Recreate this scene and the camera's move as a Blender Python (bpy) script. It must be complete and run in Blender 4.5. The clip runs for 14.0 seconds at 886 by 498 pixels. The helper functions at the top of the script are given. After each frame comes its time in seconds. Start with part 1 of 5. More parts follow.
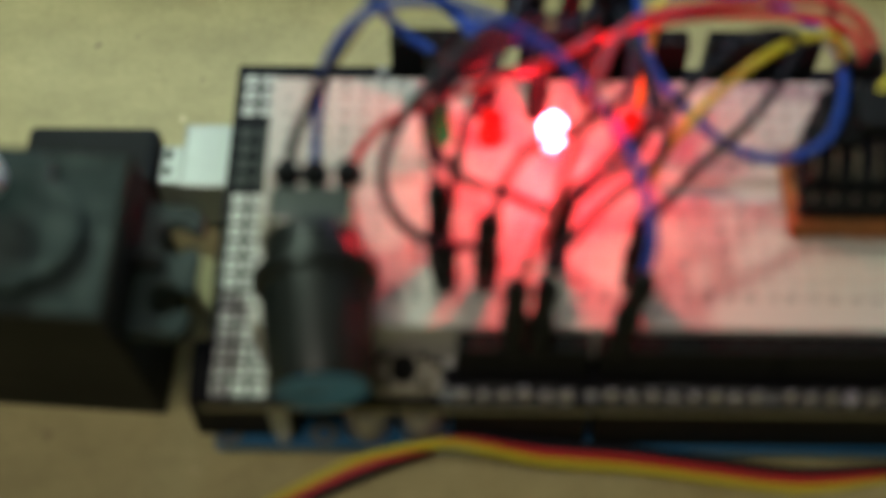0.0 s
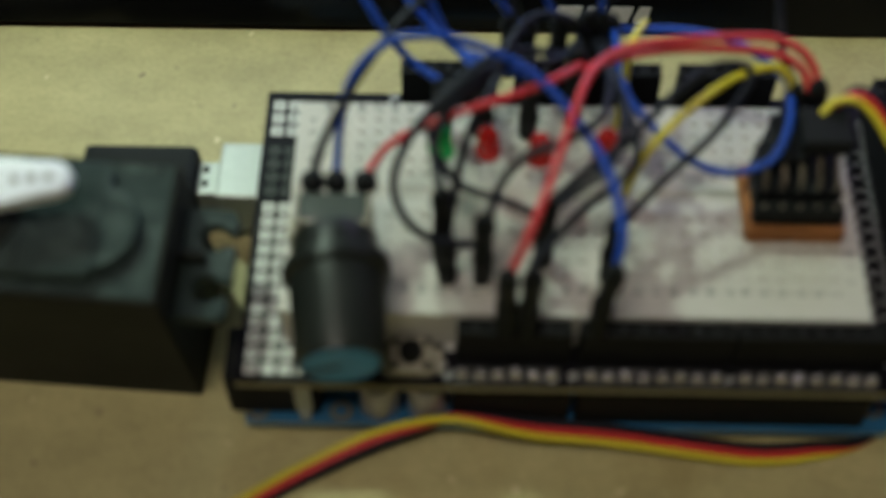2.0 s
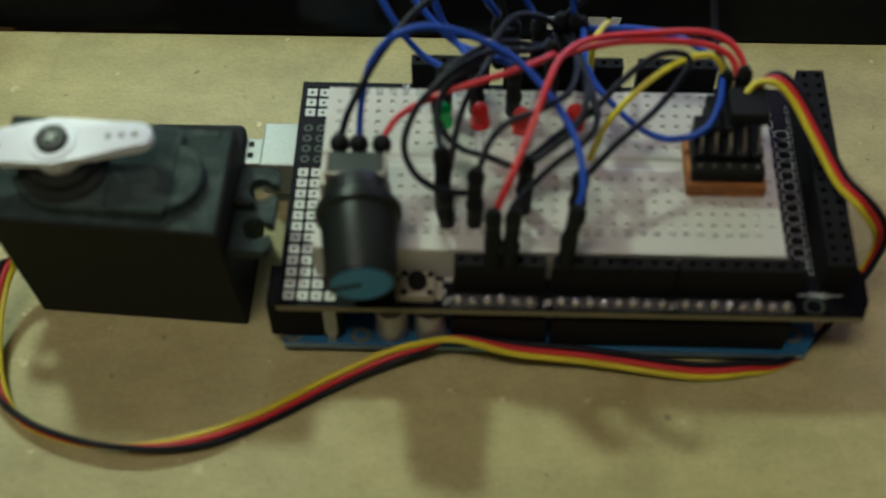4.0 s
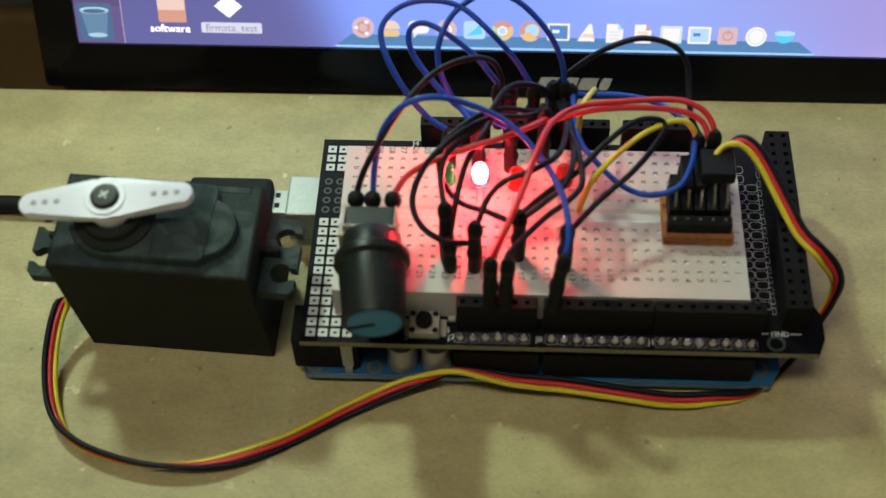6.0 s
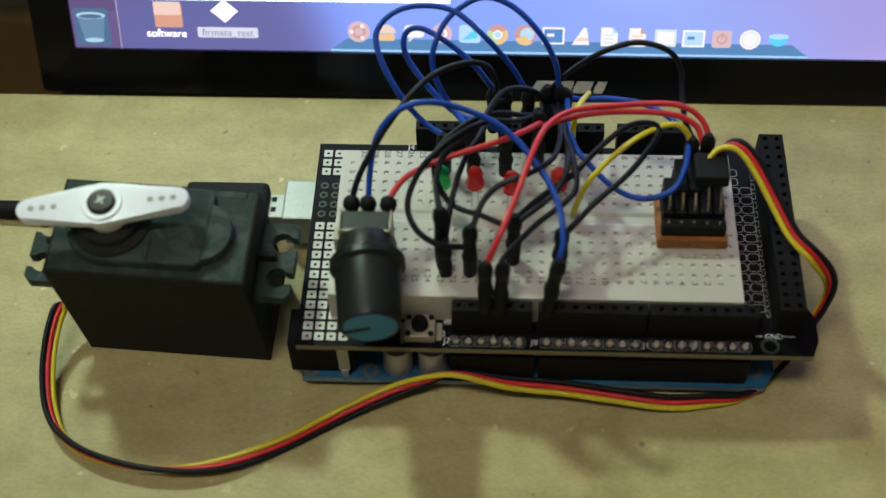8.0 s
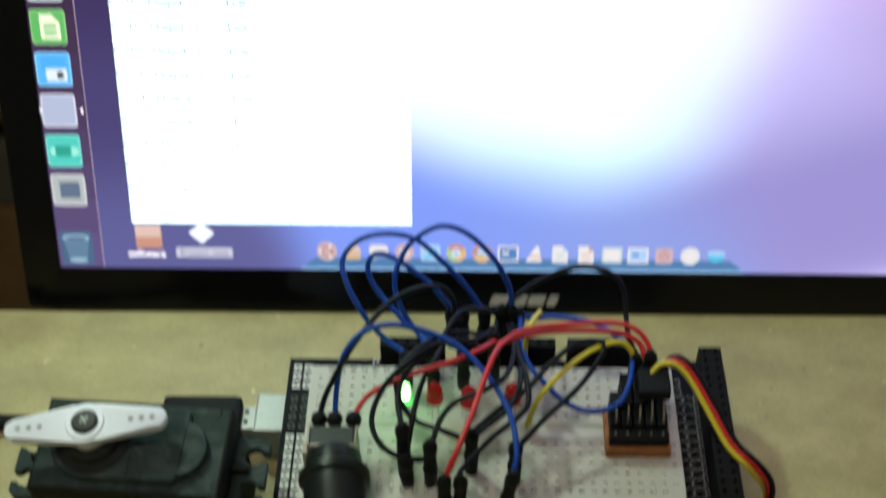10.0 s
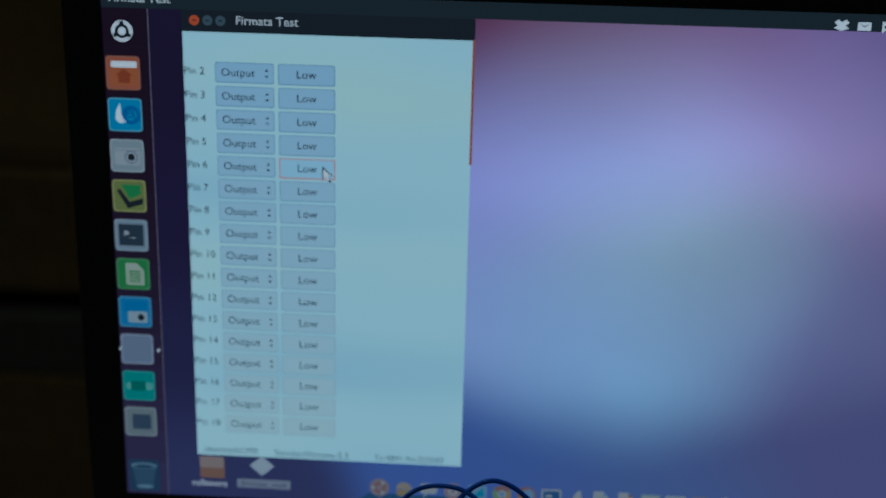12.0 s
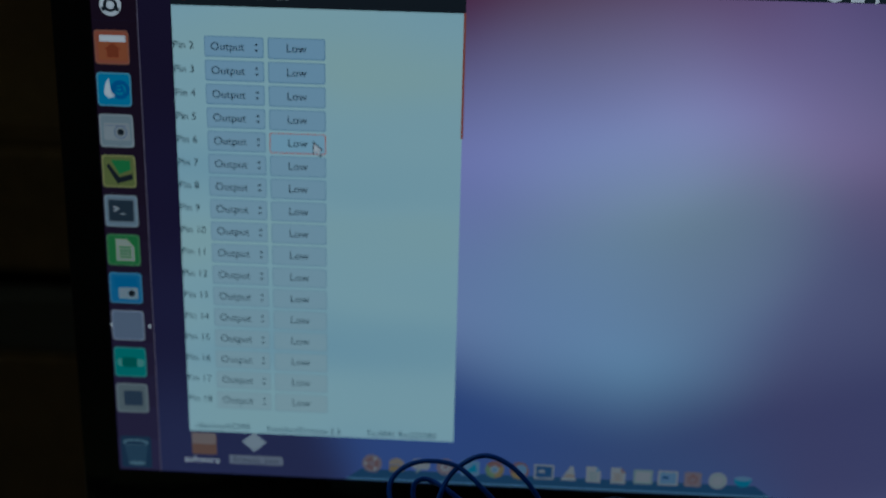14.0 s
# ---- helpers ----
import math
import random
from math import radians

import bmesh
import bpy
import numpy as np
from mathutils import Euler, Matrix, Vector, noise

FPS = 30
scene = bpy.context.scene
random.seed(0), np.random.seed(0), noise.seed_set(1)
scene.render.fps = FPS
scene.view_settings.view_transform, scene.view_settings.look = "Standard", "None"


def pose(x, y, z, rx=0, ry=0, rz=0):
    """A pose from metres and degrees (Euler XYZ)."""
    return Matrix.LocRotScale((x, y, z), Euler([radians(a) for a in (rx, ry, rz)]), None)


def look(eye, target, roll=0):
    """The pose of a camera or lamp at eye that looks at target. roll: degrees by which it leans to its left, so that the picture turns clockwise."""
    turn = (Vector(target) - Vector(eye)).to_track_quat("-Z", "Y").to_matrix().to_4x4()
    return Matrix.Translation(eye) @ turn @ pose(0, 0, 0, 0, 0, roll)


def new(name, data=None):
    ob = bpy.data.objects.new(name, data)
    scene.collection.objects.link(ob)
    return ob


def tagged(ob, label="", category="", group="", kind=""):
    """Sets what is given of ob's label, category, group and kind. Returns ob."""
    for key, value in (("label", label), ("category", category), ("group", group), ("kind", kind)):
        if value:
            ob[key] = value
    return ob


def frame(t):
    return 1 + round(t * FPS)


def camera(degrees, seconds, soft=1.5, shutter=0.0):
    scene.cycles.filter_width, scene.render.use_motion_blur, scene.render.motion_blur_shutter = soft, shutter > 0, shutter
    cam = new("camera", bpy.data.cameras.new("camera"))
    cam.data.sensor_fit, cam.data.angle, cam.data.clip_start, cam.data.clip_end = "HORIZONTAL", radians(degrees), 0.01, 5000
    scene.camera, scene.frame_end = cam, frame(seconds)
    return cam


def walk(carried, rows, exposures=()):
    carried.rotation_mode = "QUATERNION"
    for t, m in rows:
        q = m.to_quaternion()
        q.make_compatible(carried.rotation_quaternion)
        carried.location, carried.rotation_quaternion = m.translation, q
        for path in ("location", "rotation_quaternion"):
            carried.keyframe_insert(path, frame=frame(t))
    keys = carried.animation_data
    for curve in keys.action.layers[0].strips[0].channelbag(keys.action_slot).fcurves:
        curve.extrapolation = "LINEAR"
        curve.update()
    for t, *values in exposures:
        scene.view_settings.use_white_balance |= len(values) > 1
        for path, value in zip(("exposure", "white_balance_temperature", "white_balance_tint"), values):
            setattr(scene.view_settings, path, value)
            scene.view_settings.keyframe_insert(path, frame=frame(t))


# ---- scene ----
cam = camera(36.91, 14.0, shutter=0.5)
cam.data.dof.use_dof, cam.data.dof.focus_distance, cam.data.dof.aperture_fstop = True, 0.296, 12.4
PATH = [
    (0, (0.01984, -0.07903, 0.16593), (0.01733, 0.07684, -0.09038), -0.19),
    (0.5, (0.01976, -0.07909, 0.16605), (0.01737, 0.07676, -0.09028), -0.12),
    (1, (0.01988, -0.08080, 0.16473), (0.01716, 0.07823, -0.08963), -0.08),
    (1.5, (0.02009, -0.08076, 0.16566), (0.01720, 0.07742, -0.08923), -0.16),
    (2, (0.02073, -0.09761, 0.18512), (0.01657, 0.06607, -0.06626), -0.28),
    (2.5, (0.02037, -0.09662, 0.18829), (0.01674, 0.06380, -0.06518), -0.20),
    (3, (0.02031, -0.09918, 0.19095), (0.01662, 0.06205, -0.06202), -0.13),
    (3.2, (0.02148, -0.11121, 0.19354), (0.01642, 0.06025, -0.05258), -0.06),
    (5.3, (0.02895, -0.14944, 0.24342), (0.01595, 0.02449, -0.00066), -2.60),
    (5.5, (0.03037, -0.15157, 0.24252), (0.01595, 0.02459, 0.00011), -2.56),
    (6, (0.02908, -0.15139, 0.24268), (0.01576, 0.02460, 0.00008), -2.22),
    (6.5, (0.03047, -0.15267, 0.24169), (0.01698, 0.02457, 0.00002), -2.58),
    (7, (0.02977, -0.15102, 0.24298), (0.01645, 0.02439, -0.00003), -2.37),
    (9.3, (0.03249, -0.15203, 0.24607), (0.02006, 0.02936, 0.00744), -2.53),
    (9.5, (0.03405, -0.15177, 0.25099), (0.02326, 0.03359, 0.01535), -2.38),
    (9.8, (0.03401, -0.15295, 0.26054), (0.02586, 0.04157, 0.03229), -1.60),
    (10, (0.03295, -0.15753, 0.26565), (0.02564, 0.04894, 0.04813), -1.12),
    (10.2, (0.03192, -0.15939, 0.27147), (0.02469, 0.05419, 0.06092), -0.68),
    (10.4, (0.03053, -0.16035, 0.27593), (0.02135, 0.05609, 0.06840), -0.55),
    (10.5, (0.02933, -0.16142, 0.27637), (0.01944, 0.05817, 0.07221), -0.53),
    (11, (0.03093, -0.15956, 0.29110), (0.01879, 0.06817, 0.09619), -0.61),
    (11.5, (0.03098, -0.15708, 0.29858), (0.01790, 0.07278, 0.10625), -0.33),
    (12, (0.02717, -0.15714, 0.29926), (0.01252, 0.07259, 0.10688), -0.21),
    (12.5, (0.02903, -0.15767, 0.29805), (0.01466, 0.07301, 0.10679), -0.10),
    (13, (0.03001, -0.15736, 0.29887), (0.01498, 0.07317, 0.10748), -0.21),
    (13.5, (0.02928, -0.15723, 0.29897), (0.01478, 0.07294, 0.10711), -0.14),
    (14, (0.02853, -0.15667, 0.29732), (0.01470, 0.07013, 0.10143), -0.27),
]
EXPOSURES = [(0, -0.18, 6500, 10), (1.0, -0.26, 6500, 10), (1.5, -0.15, 6500, 10), (2.0, -0.04, 6500, 10), (2.4, 0.02, 6500, 10), (2.7, -0.04, 6500, 10), (3.2, -0.28, 6500, 10), (5.3, 0.0, 6500, 10), (7.2, 0.02, 6500, 10), (9.3, 0.06, 6500, 10), (9.6, 0.04, 6500, 10), (10.0, -0.18, 6500, 10), (10.2, -0.42, 6350, 9), (10.5, -1.18, 5800, 4), (11.0, -1.75, 5060, 1), (11.5, -2.2, 4810, -4), (12.0, -2.50, 4850, -6), (12.6, -2.8, 4950, -7), (14.0, -2.98, 4970, -6)]
walk(cam, [(t, look(eye, target, roll)) for t, eye, target, roll in PATH], EXPOSURES)

# ---- light: a small cool pendant lamp close by, behind to the left, and a warm ceiling lamp in front ----
world = bpy.data.worlds.new("room_world")
world.use_nodes = True
scene.world = world
world.node_tree.nodes["Background"].inputs[0].default_value = (0.9, 0.95, 1.0, 1)
world.node_tree.nodes["Background"].inputs[1].default_value = 0.027
LAMPS = [((-0.18, 0.225, 0.43), (0.045, 0.035), 1.16, (0.76, 1.0, 0.78)), ((-0.20, -0.40, 1.42), (0.50, 0.26), 5.2, (1.0, 0.91, 0.74))]
for at, size, power, tint in LAMPS:
    lamp_data = bpy.data.lights.new("lamp_light", "AREA")
    lamp_data.shape, lamp_data.size, lamp_data.size_y = "RECTANGLE", size[0], size[1]
    lamp_data.energy, lamp_data.color = power, tint
    lamp_light = new("lamp_light", lamp_data)
    lamp_light.matrix_world = look(at, (0, 0.02, 0)) if at[2] < 1 else look(at, (at[0], at[1] + 0.01, 0))
SCREEN_POWER = 4.0
CM = 0.01


# ---- helpers: all lengths below are centimetres ----
def part(name, bm, material, parent=None, label=""):
    bmesh.ops.scale(bm, vec=(CM, CM, CM), verts=bm.verts)
    me = bpy.data.meshes.new(name)
    bm.to_mesh(me)
    bm.free()
    if material:
        me.materials.append(material)
    ob = new(name, me)
    ob.parent = parent
    return tagged(ob, label)


def thing(name, x=0, y=0, z=0, rx=0, ry=0, rz=0, label="", category="", group="", kind=""):
    ob = new(name)
    ob.empty_display_size = 0.005
    ob.matrix_world = pose(x * CM, y * CM, z * CM, rx, ry, rz)
    return tagged(ob, label, category, group, kind)


def smooth(ob, angle=40):
    for p in ob.data.polygons:
        p.use_smooth = True
    ob.data.set_sharp_from_angle(angle=radians(angle))
    return ob


def box(bm, lo, hi, bevel=0.0, seg=2):
    vs = [bm.verts.new((x, y, z)) for x in (lo[0], hi[0]) for y in (lo[1], hi[1]) for z in (lo[2], hi[2])]
    fs = [bm.faces.new([vs[i] for i in f]) for f in ((0, 1, 3, 2), (4, 6, 7, 5), (0, 4, 5, 1), (2, 3, 7, 6), (0, 2, 6, 4), (1, 5, 7, 3))]
    if bevel:
        es = list({e for f in fs for e in f.edges})
        bmesh.ops.bevel(bm, geom=es, offset=bevel, segments=seg, affect="EDGES", profile=0.5)
    return bm


def boxes(*args, bevel=0.0):
    bm = bmesh.new()
    for lo, hi in args:
        box(bm, lo, hi, bevel)
    return bm


def rod(bm, a, b, r0, r1=None, n=16, caps=True):
    r1 = r0 if r1 is None else r1
    a, b = Vector(a), Vector(b)
    q = (b - a).to_track_quat("Z", "Y")
    rings = []
    for c, r in ((a, r0), (b, r1)):
        rings.append([bm.verts.new(c + q @ Vector((r * math.cos(2 * math.pi * i / n), r * math.sin(2 * math.pi * i / n), 0))) for i in range(n)])
    for i in range(n):
        bm.faces.new((rings[0][i], rings[0][(i + 1) % n], rings[1][(i + 1) % n], rings[1][i]))
    if caps:
        bm.faces.new(rings[0][::-1])
        bm.faces.new(rings[1])
    return bm


def lathe(bm, profile, n=24, m=None):
    """Turns a profile of (radius, height) about z; m places it."""
    m = m or Matrix()
    rings = []
    for r, h in profile:
        if r < 1e-5:
            rings.append([bm.verts.new(m @ Vector((0, 0, h)))])
        else:
            rings.append([bm.verts.new(m @ Vector((r * math.cos(2 * math.pi * i / n), r * math.sin(2 * math.pi * i / n), h))) for i in range(n)])
    for a, b in zip(rings, rings[1:]):
        for i in range(n):
            j = (i + 1) % n
            if len(a) == 1 and len(b) > 1:
                bm.faces.new((a[0], b[i], b[j]))
            elif len(b) == 1 and len(a) > 1:
                bm.faces.new((a[i], a[j], b[0]))
            elif len(a) > 1:
                bm.faces.new((a[i], a[j], b[j], b[i]))
    return bm


def slab(bm, outline, z0, z1, bevel=0.0):
    """A flat piece with the given outline in x and y, between two heights."""
    lo = [bm.verts.new((x, y, z0)) for x, y in outline]
    hi = [bm.verts.new((x, y, z1)) for x, y in outline]
    n = len(outline)
    bm.faces.new(lo[::-1])
    top = bm.faces.new(hi)
    for i in range(n):
        bm.faces.new((lo[i], lo[(i + 1) % n], hi[(i + 1) % n], hi[i]))
    if bevel:
        bmesh.ops.bevel(bm, geom=list(top.edges), offset=bevel, segments=2, affect="EDGES", profile=0.5)
    return bm


def spline(pts, step=6):
    """A smooth line through the points."""
    p = [Vector(q) for q in pts]
    p = [2 * p[0] - p[1], *p, 2 * p[-1] - p[-2]]
    out = []
    for a, b, c, d in zip(p, p[1:], p[2:], p[3:]):
        for k in range(step):
            t = k / step
            out.append(0.5 * ((2 * b) + (c - a) * t + (2 * a - 5 * b + 4 * c - d) * t * t + (3 * b - a - 3 * c + d) * t ** 3))
    return out + [p[-2]]


def tube(pts, r, n=10, step=6):
    bm = bmesh.new()
    line = spline(pts, step)
    side = None
    rings = []
    for i, c in enumerate(line):
        way = (line[min(i + 1, len(line) - 1)] - line[max(i - 1, 0)]).normalized()
        if side is None:
            side = way.orthogonal().normalized()
        side = (side - way * side.dot(way)).normalized()
        up = way.cross(side)
        rings.append([bm.verts.new(c + r * (side * math.cos(2 * math.pi * k / n) + up * math.sin(2 * math.pi * k / n))) for k in range(n)])
    for a, b in zip(rings, rings[1:]):
        for k in range(n):
            bm.faces.new((a[k], a[(k + 1) % n], b[(k + 1) % n], b[k]))
    bm.faces.new(rings[0][::-1])
    bm.faces.new(rings[-1])
    return bm


def words(text, size, depth=0.004):
    """Lettering in the built-in font as a bmesh in x and y, its first letter at the origin, in centimetres."""
    cu = bpy.data.curves.new("lettering", "FONT")
    cu.body, cu.size, cu.resolution_u = text, size, 3
    tmp = bpy.data.objects.new("lettering", cu)
    me = bpy.data.meshes.new_from_object(tmp)
    bm = bmesh.new()
    bm.from_mesh(me)
    bpy.data.objects.remove(tmp)
    bpy.data.meshes.remove(me)
    bpy.data.curves.remove(cu)
    return bm


def moved(bm, m):
    bmesh.ops.transform(bm, matrix=m, verts=bm.verts)
    return bm


def shift(x, y, z):
    return Matrix.Translation((x, y, z))


# ---- materials ----
def material(name, color, rough=0.5, metal=0.0, vary=0.12, scale=300.0, bump=0.0, bump_scale=900.0, coat=0.0, random=0.0, spec=0.5):
    """A surface whose colour and gloss wander a little at two sizes."""
    m = bpy.data.materials.new(name)
    m.use_nodes = True
    nt = m.node_tree
    b = nt.nodes["Principled BSDF"]
    b.inputs["Metallic"].default_value = metal
    b.inputs["Coat Weight"].default_value = coat
    b.inputs["Specular IOR Level"].default_value = spec
    co = nt.nodes.new("ShaderNodeTexCoord")
    big = nt.nodes.new("ShaderNodeTexNoise")
    big.inputs["Scale"].default_value, big.inputs["Detail"].default_value = scale * 0.25, 4
    fine = nt.nodes.new("ShaderNodeTexNoise")
    fine.inputs["Scale"].default_value, fine.inputs["Detail"].default_value = scale * 3, 5
    nt.links.new(co.outputs["Object"], big.inputs["Vector"])
    nt.links.new(co.outputs["Object"], fine.inputs["Vector"])
    add = nt.nodes.new("ShaderNodeMath")
    add.operation = "ADD"
    nt.links.new(big.outputs["Fac"], add.inputs[0])
    nt.links.new(fine.outputs["Fac"], add.inputs[1])
    val = nt.nodes.new("ShaderNodeMapRange")
    val.inputs["From Min"].default_value, val.inputs["From Max"].default_value = 0.6, 1.4
    val.inputs["To Min"].default_value, val.inputs["To Max"].default_value = 1 - vary, 1 + vary
    nt.links.new(add.outputs[0], val.inputs["Value"])
    hsv = nt.nodes.new("ShaderNodeHueSaturation")
    hsv.inputs["Color"].default_value = (*color, 1)
    nt.links.new(val.outputs[0], hsv.inputs["Value"])
    nt.links.new(hsv.outputs[0], b.inputs["Base Color"])
    rg = nt.nodes.new("ShaderNodeMapRange")
    rg.inputs["From Min"].default_value, rg.inputs["From Max"].default_value = 0.3, 0.7
    rg.inputs["To Min"].default_value, rg.inputs["To Max"].default_value = max(rough - 0.1, 0.03), min(rough + 0.1, 1)
    nt.links.new(big.outputs["Fac"], rg.inputs["Value"])
    nt.links.new(rg.outputs[0], b.inputs["Roughness"])
    if bump:
        n3 = nt.nodes.new("ShaderNodeTexNoise")
        n3.inputs["Scale"].default_value, n3.inputs["Detail"].default_value = bump_scale, 4
        nt.links.new(co.outputs["Object"], n3.inputs["Vector"])
        bp = nt.nodes.new("ShaderNodeBump")
        bp.inputs["Strength"].default_value, bp.inputs["Distance"].default_value = bump, 0.0004
        nt.links.new(n3.outputs["Fac"], bp.inputs["Height"])
        nt.links.new(bp.outputs[0], b.inputs["Normal"])
    return m


def glow(name, color, strength=1.0):
    m = bpy.data.materials.new(name)
    m.use_nodes = True
    nt = m.node_tree
    nt.nodes.clear()
    out = nt.nodes.new("ShaderNodeOutputMaterial")
    em = nt.nodes.new("ShaderNodeEmission")
    em.inputs["Color"].default_value, em.inputs["Strength"].default_value = (*color, 1), strength
    nt.links.new(em.outputs[0], out.inputs[0])
    return m


def lit_cloud(name, tones, strength, scale, stretch=(1, 1, 1)):
    """A lit surface of the display whose colour drifts softly between a few tones."""
    m = glow(name, tones[0], strength)
    nt = m.node_tree
    co = nt.nodes.new("ShaderNodeTexCoord")
    mp = nt.nodes.new("ShaderNodeMapping")
    mp.inputs["Scale"].default_value = stretch
    n = nt.nodes.new("ShaderNodeTexNoise")
    n.inputs["Scale"].default_value, n.inputs["Detail"].default_value = scale, 1.5
    r = nt.nodes.new("ShaderNodeValToRGB")
    els = r.color_ramp.elements
    while len(els) < len(tones):
        els.new(0.5)
    for k, (e, c) in enumerate(zip(els, tones)):
        e.position, e.color = 0.3 + 0.4 * k / (len(tones) - 1), (*c, 1)
    nt.links.new(co.outputs["Object"], mp.inputs["Vector"])
    nt.links.new(mp.outputs[0], n.inputs["Vector"])
    nt.links.new(n.outputs["Fac"], r.inputs[0])
    nt.links.new(r.outputs[0], nt.nodes["Emission"].inputs["Color"])
    return m


def desk_material():
    """Worn tan fibreboard: long faint grain, cloudy stains, pale flecks and dark specks."""
    m = bpy.data.materials.new("desk_board")
    m.use_nodes = True
    nt = m.node_tree
    b = nt.nodes["Principled BSDF"]
    co = nt.nodes.new("ShaderNodeTexCoord")

    def tex(scale, detail, stretch=(1, 1, 1), rough=0.55):
        mp = nt.nodes.new("ShaderNodeMapping")
        mp.inputs["Scale"].default_value = stretch
        n = nt.nodes.new("ShaderNodeTexNoise")
        n.inputs["Scale"].default_value, n.inputs["Detail"].default_value, n.inputs["Roughness"].default_value = scale, detail, rough
        nt.links.new(co.outputs["Object"], mp.inputs["Vector"])
        nt.links.new(mp.outputs[0], n.inputs["Vector"])
        return n.outputs["Fac"]

    def ramp(fac, stops):
        r = nt.nodes.new("ShaderNodeValToRGB")
        els = r.color_ramp.elements
        while len(els) < len(stops):
            els.new(0.5)
        for e, (p, c) in zip(els, stops):
            e.position, e.color = p, (*c, 1)
        nt.links.new(fac, r.inputs[0])
        return r.outputs[0]

    def mix(kind, fac, a, c):
        x = nt.nodes.new("ShaderNodeMix")
        x.data_type, x.blend_type = "RGBA", kind
        if isinstance(fac, float):
            x.inputs[0].default_value = fac
        else:
            nt.links.new(fac, x.inputs[0])
        for s, v in ((6, a), (7, c)):
            if isinstance(v, tuple):
                x.inputs[s].default_value = (*v, 1)
            else:
                nt.links.new(v, x.inputs[s])
        return x.outputs[2]

    base = ramp(tex(14, 6), [(0.3, (0.40, 0.35, 0.170)), (0.55, (0.47, 0.415, 0.205)), (0.75, (0.53, 0.47, 0.24))])
    grain = ramp(tex(70, 5, (0.12, 1.0, 1.0)), [(0.3, (0.86, 0.85, 0.82)), (0.7, (1.05, 1.04, 1.02))])
    c = mix("MULTIPLY", 0.8, base, grain)
    mottle = ramp(tex(120, 5, (0.7, 1, 1)), [(0.32, (0.84, 0.83, 0.80)), (0.7, (1.10, 1.10, 1.09))])
    c = mix("MULTIPLY", 0.75, c, mottle)
    fibre = ramp(tex(620, 4, (0.5, 1, 1)), [(0.3, (0.88, 0.87, 0.85)), (0.7, (1.08, 1.08, 1.07))])
    c = mix("MULTIPLY", 0.5, c, fibre)
    stain = ramp(tex(26, 3), [(0.55, (0, 0, 0)), (0.72, (1, 1, 1))])
    c = mix("MIX", stain, c, mix("MULTIPLY", 0.7, c, (0.74, 0.66, 0.54)))
    chip = ramp(tex(62, 3, (1, 1.4, 1), 0.62), [(0.735, (0, 0, 0)), (0.765, (0.8, 0.8, 0.8))])
    c = mix("MIX", chip, c, (0.66, 0.60, 0.27))
    scuff = ramp(tex(34, 6, (0.35, 1, 1), 0.7), [(0.66, (0, 0, 0)), (0.76, (0.55, 0.55, 0.55))])
    c = mix("MIX", scuff, c, (0.30, 0.235, 0.12))
    fleck = ramp(tex(190, 2), [(0.70, (0, 0, 0)), (0.74, (1, 1, 1))])
    c = mix("MIX", fleck, c, (0.62, 0.54, 0.30))
    speck = ramp(tex(330, 2, (1, 1, 1), 0.4), [(0.715, (0, 0, 0)), (0.78, (0.7, 0.7, 0.7))])
    c = mix("MIX", speck, c, (0.16, 0.12, 0.07))
    dust = ramp(tex(1500, 3, (0.6, 1, 1), 0.6), [(0.36, (0.80, 0.79, 0.76)), (0.52, (1, 1, 1)), (0.72, (1.12, 1.12, 1.10))])
    c = mix("MULTIPLY", 0.5, c, dust)
    nt.links.new(c, b.inputs["Base Color"])
    rr = nt.nodes.new("ShaderNodeMapRange")
    rr.inputs["To Min"].default_value, rr.inputs["To Max"].default_value = 0.42, 0.68
    nt.links.new(tex(40, 4), rr.inputs["Value"])
    nt.links.new(rr.outputs[0], b.inputs["Roughness"])
    bp = nt.nodes.new("ShaderNodeBump")
    bp.inputs["Strength"].default_value, bp.inputs["Distance"].default_value = 0.25, 0.0003
    nt.links.new(tex(500, 4), bp.inputs["Height"])
    nt.links.new(bp.outputs[0], b.inputs["Normal"])
    return m


# tones of the desktop picture: u, v on the screen, red, green, blue
CLOUDS = (
    (-6.0, 13.0, 0.013, 0.008, 0.025), (-6.0, 9.2, 0.015, 0.010, 0.034), (-6.0, 5.2, 0.021, 0.017, 0.052), (-5.5, 1.5, 0.036, 0.036, 0.095),
    (2.7, 13.7, 0.115, 0.03, 0.08), (5.6, 14.5, 0.20, 0.08, 0.11), (9.4, 14.6, 0.20, 0.10, 0.24), (13.0, 13.5, 0.14, 0.11, 0.24),
    (2.4, 10.8, 0.34, 0.30, 0.60), (5.2, 11.8, 0.53, 0.52, 0.84), (9.2, 12.3, 0.48, 0.34, 0.60),
    (6.8, 8.8, 0.37, 0.43, 0.47), (3.0, 7.2, 0.30, 0.33, 0.55), (5.8, 6.0, 0.30, 0.42, 0.57), (10.0, 7.2, 0.215, 0.20, 0.34), (14.0, 8.2, 0.12, 0.09, 0.19), (12.4, 10.9, 0.33, 0.21, 0.36),
    (11.2, 4.2, 0.098, 0.085, 0.19), (2.2, 2.8, 0.066, 0.10, 0.28), (6.8, 2.2, 0.082, 0.108, 0.24),
)


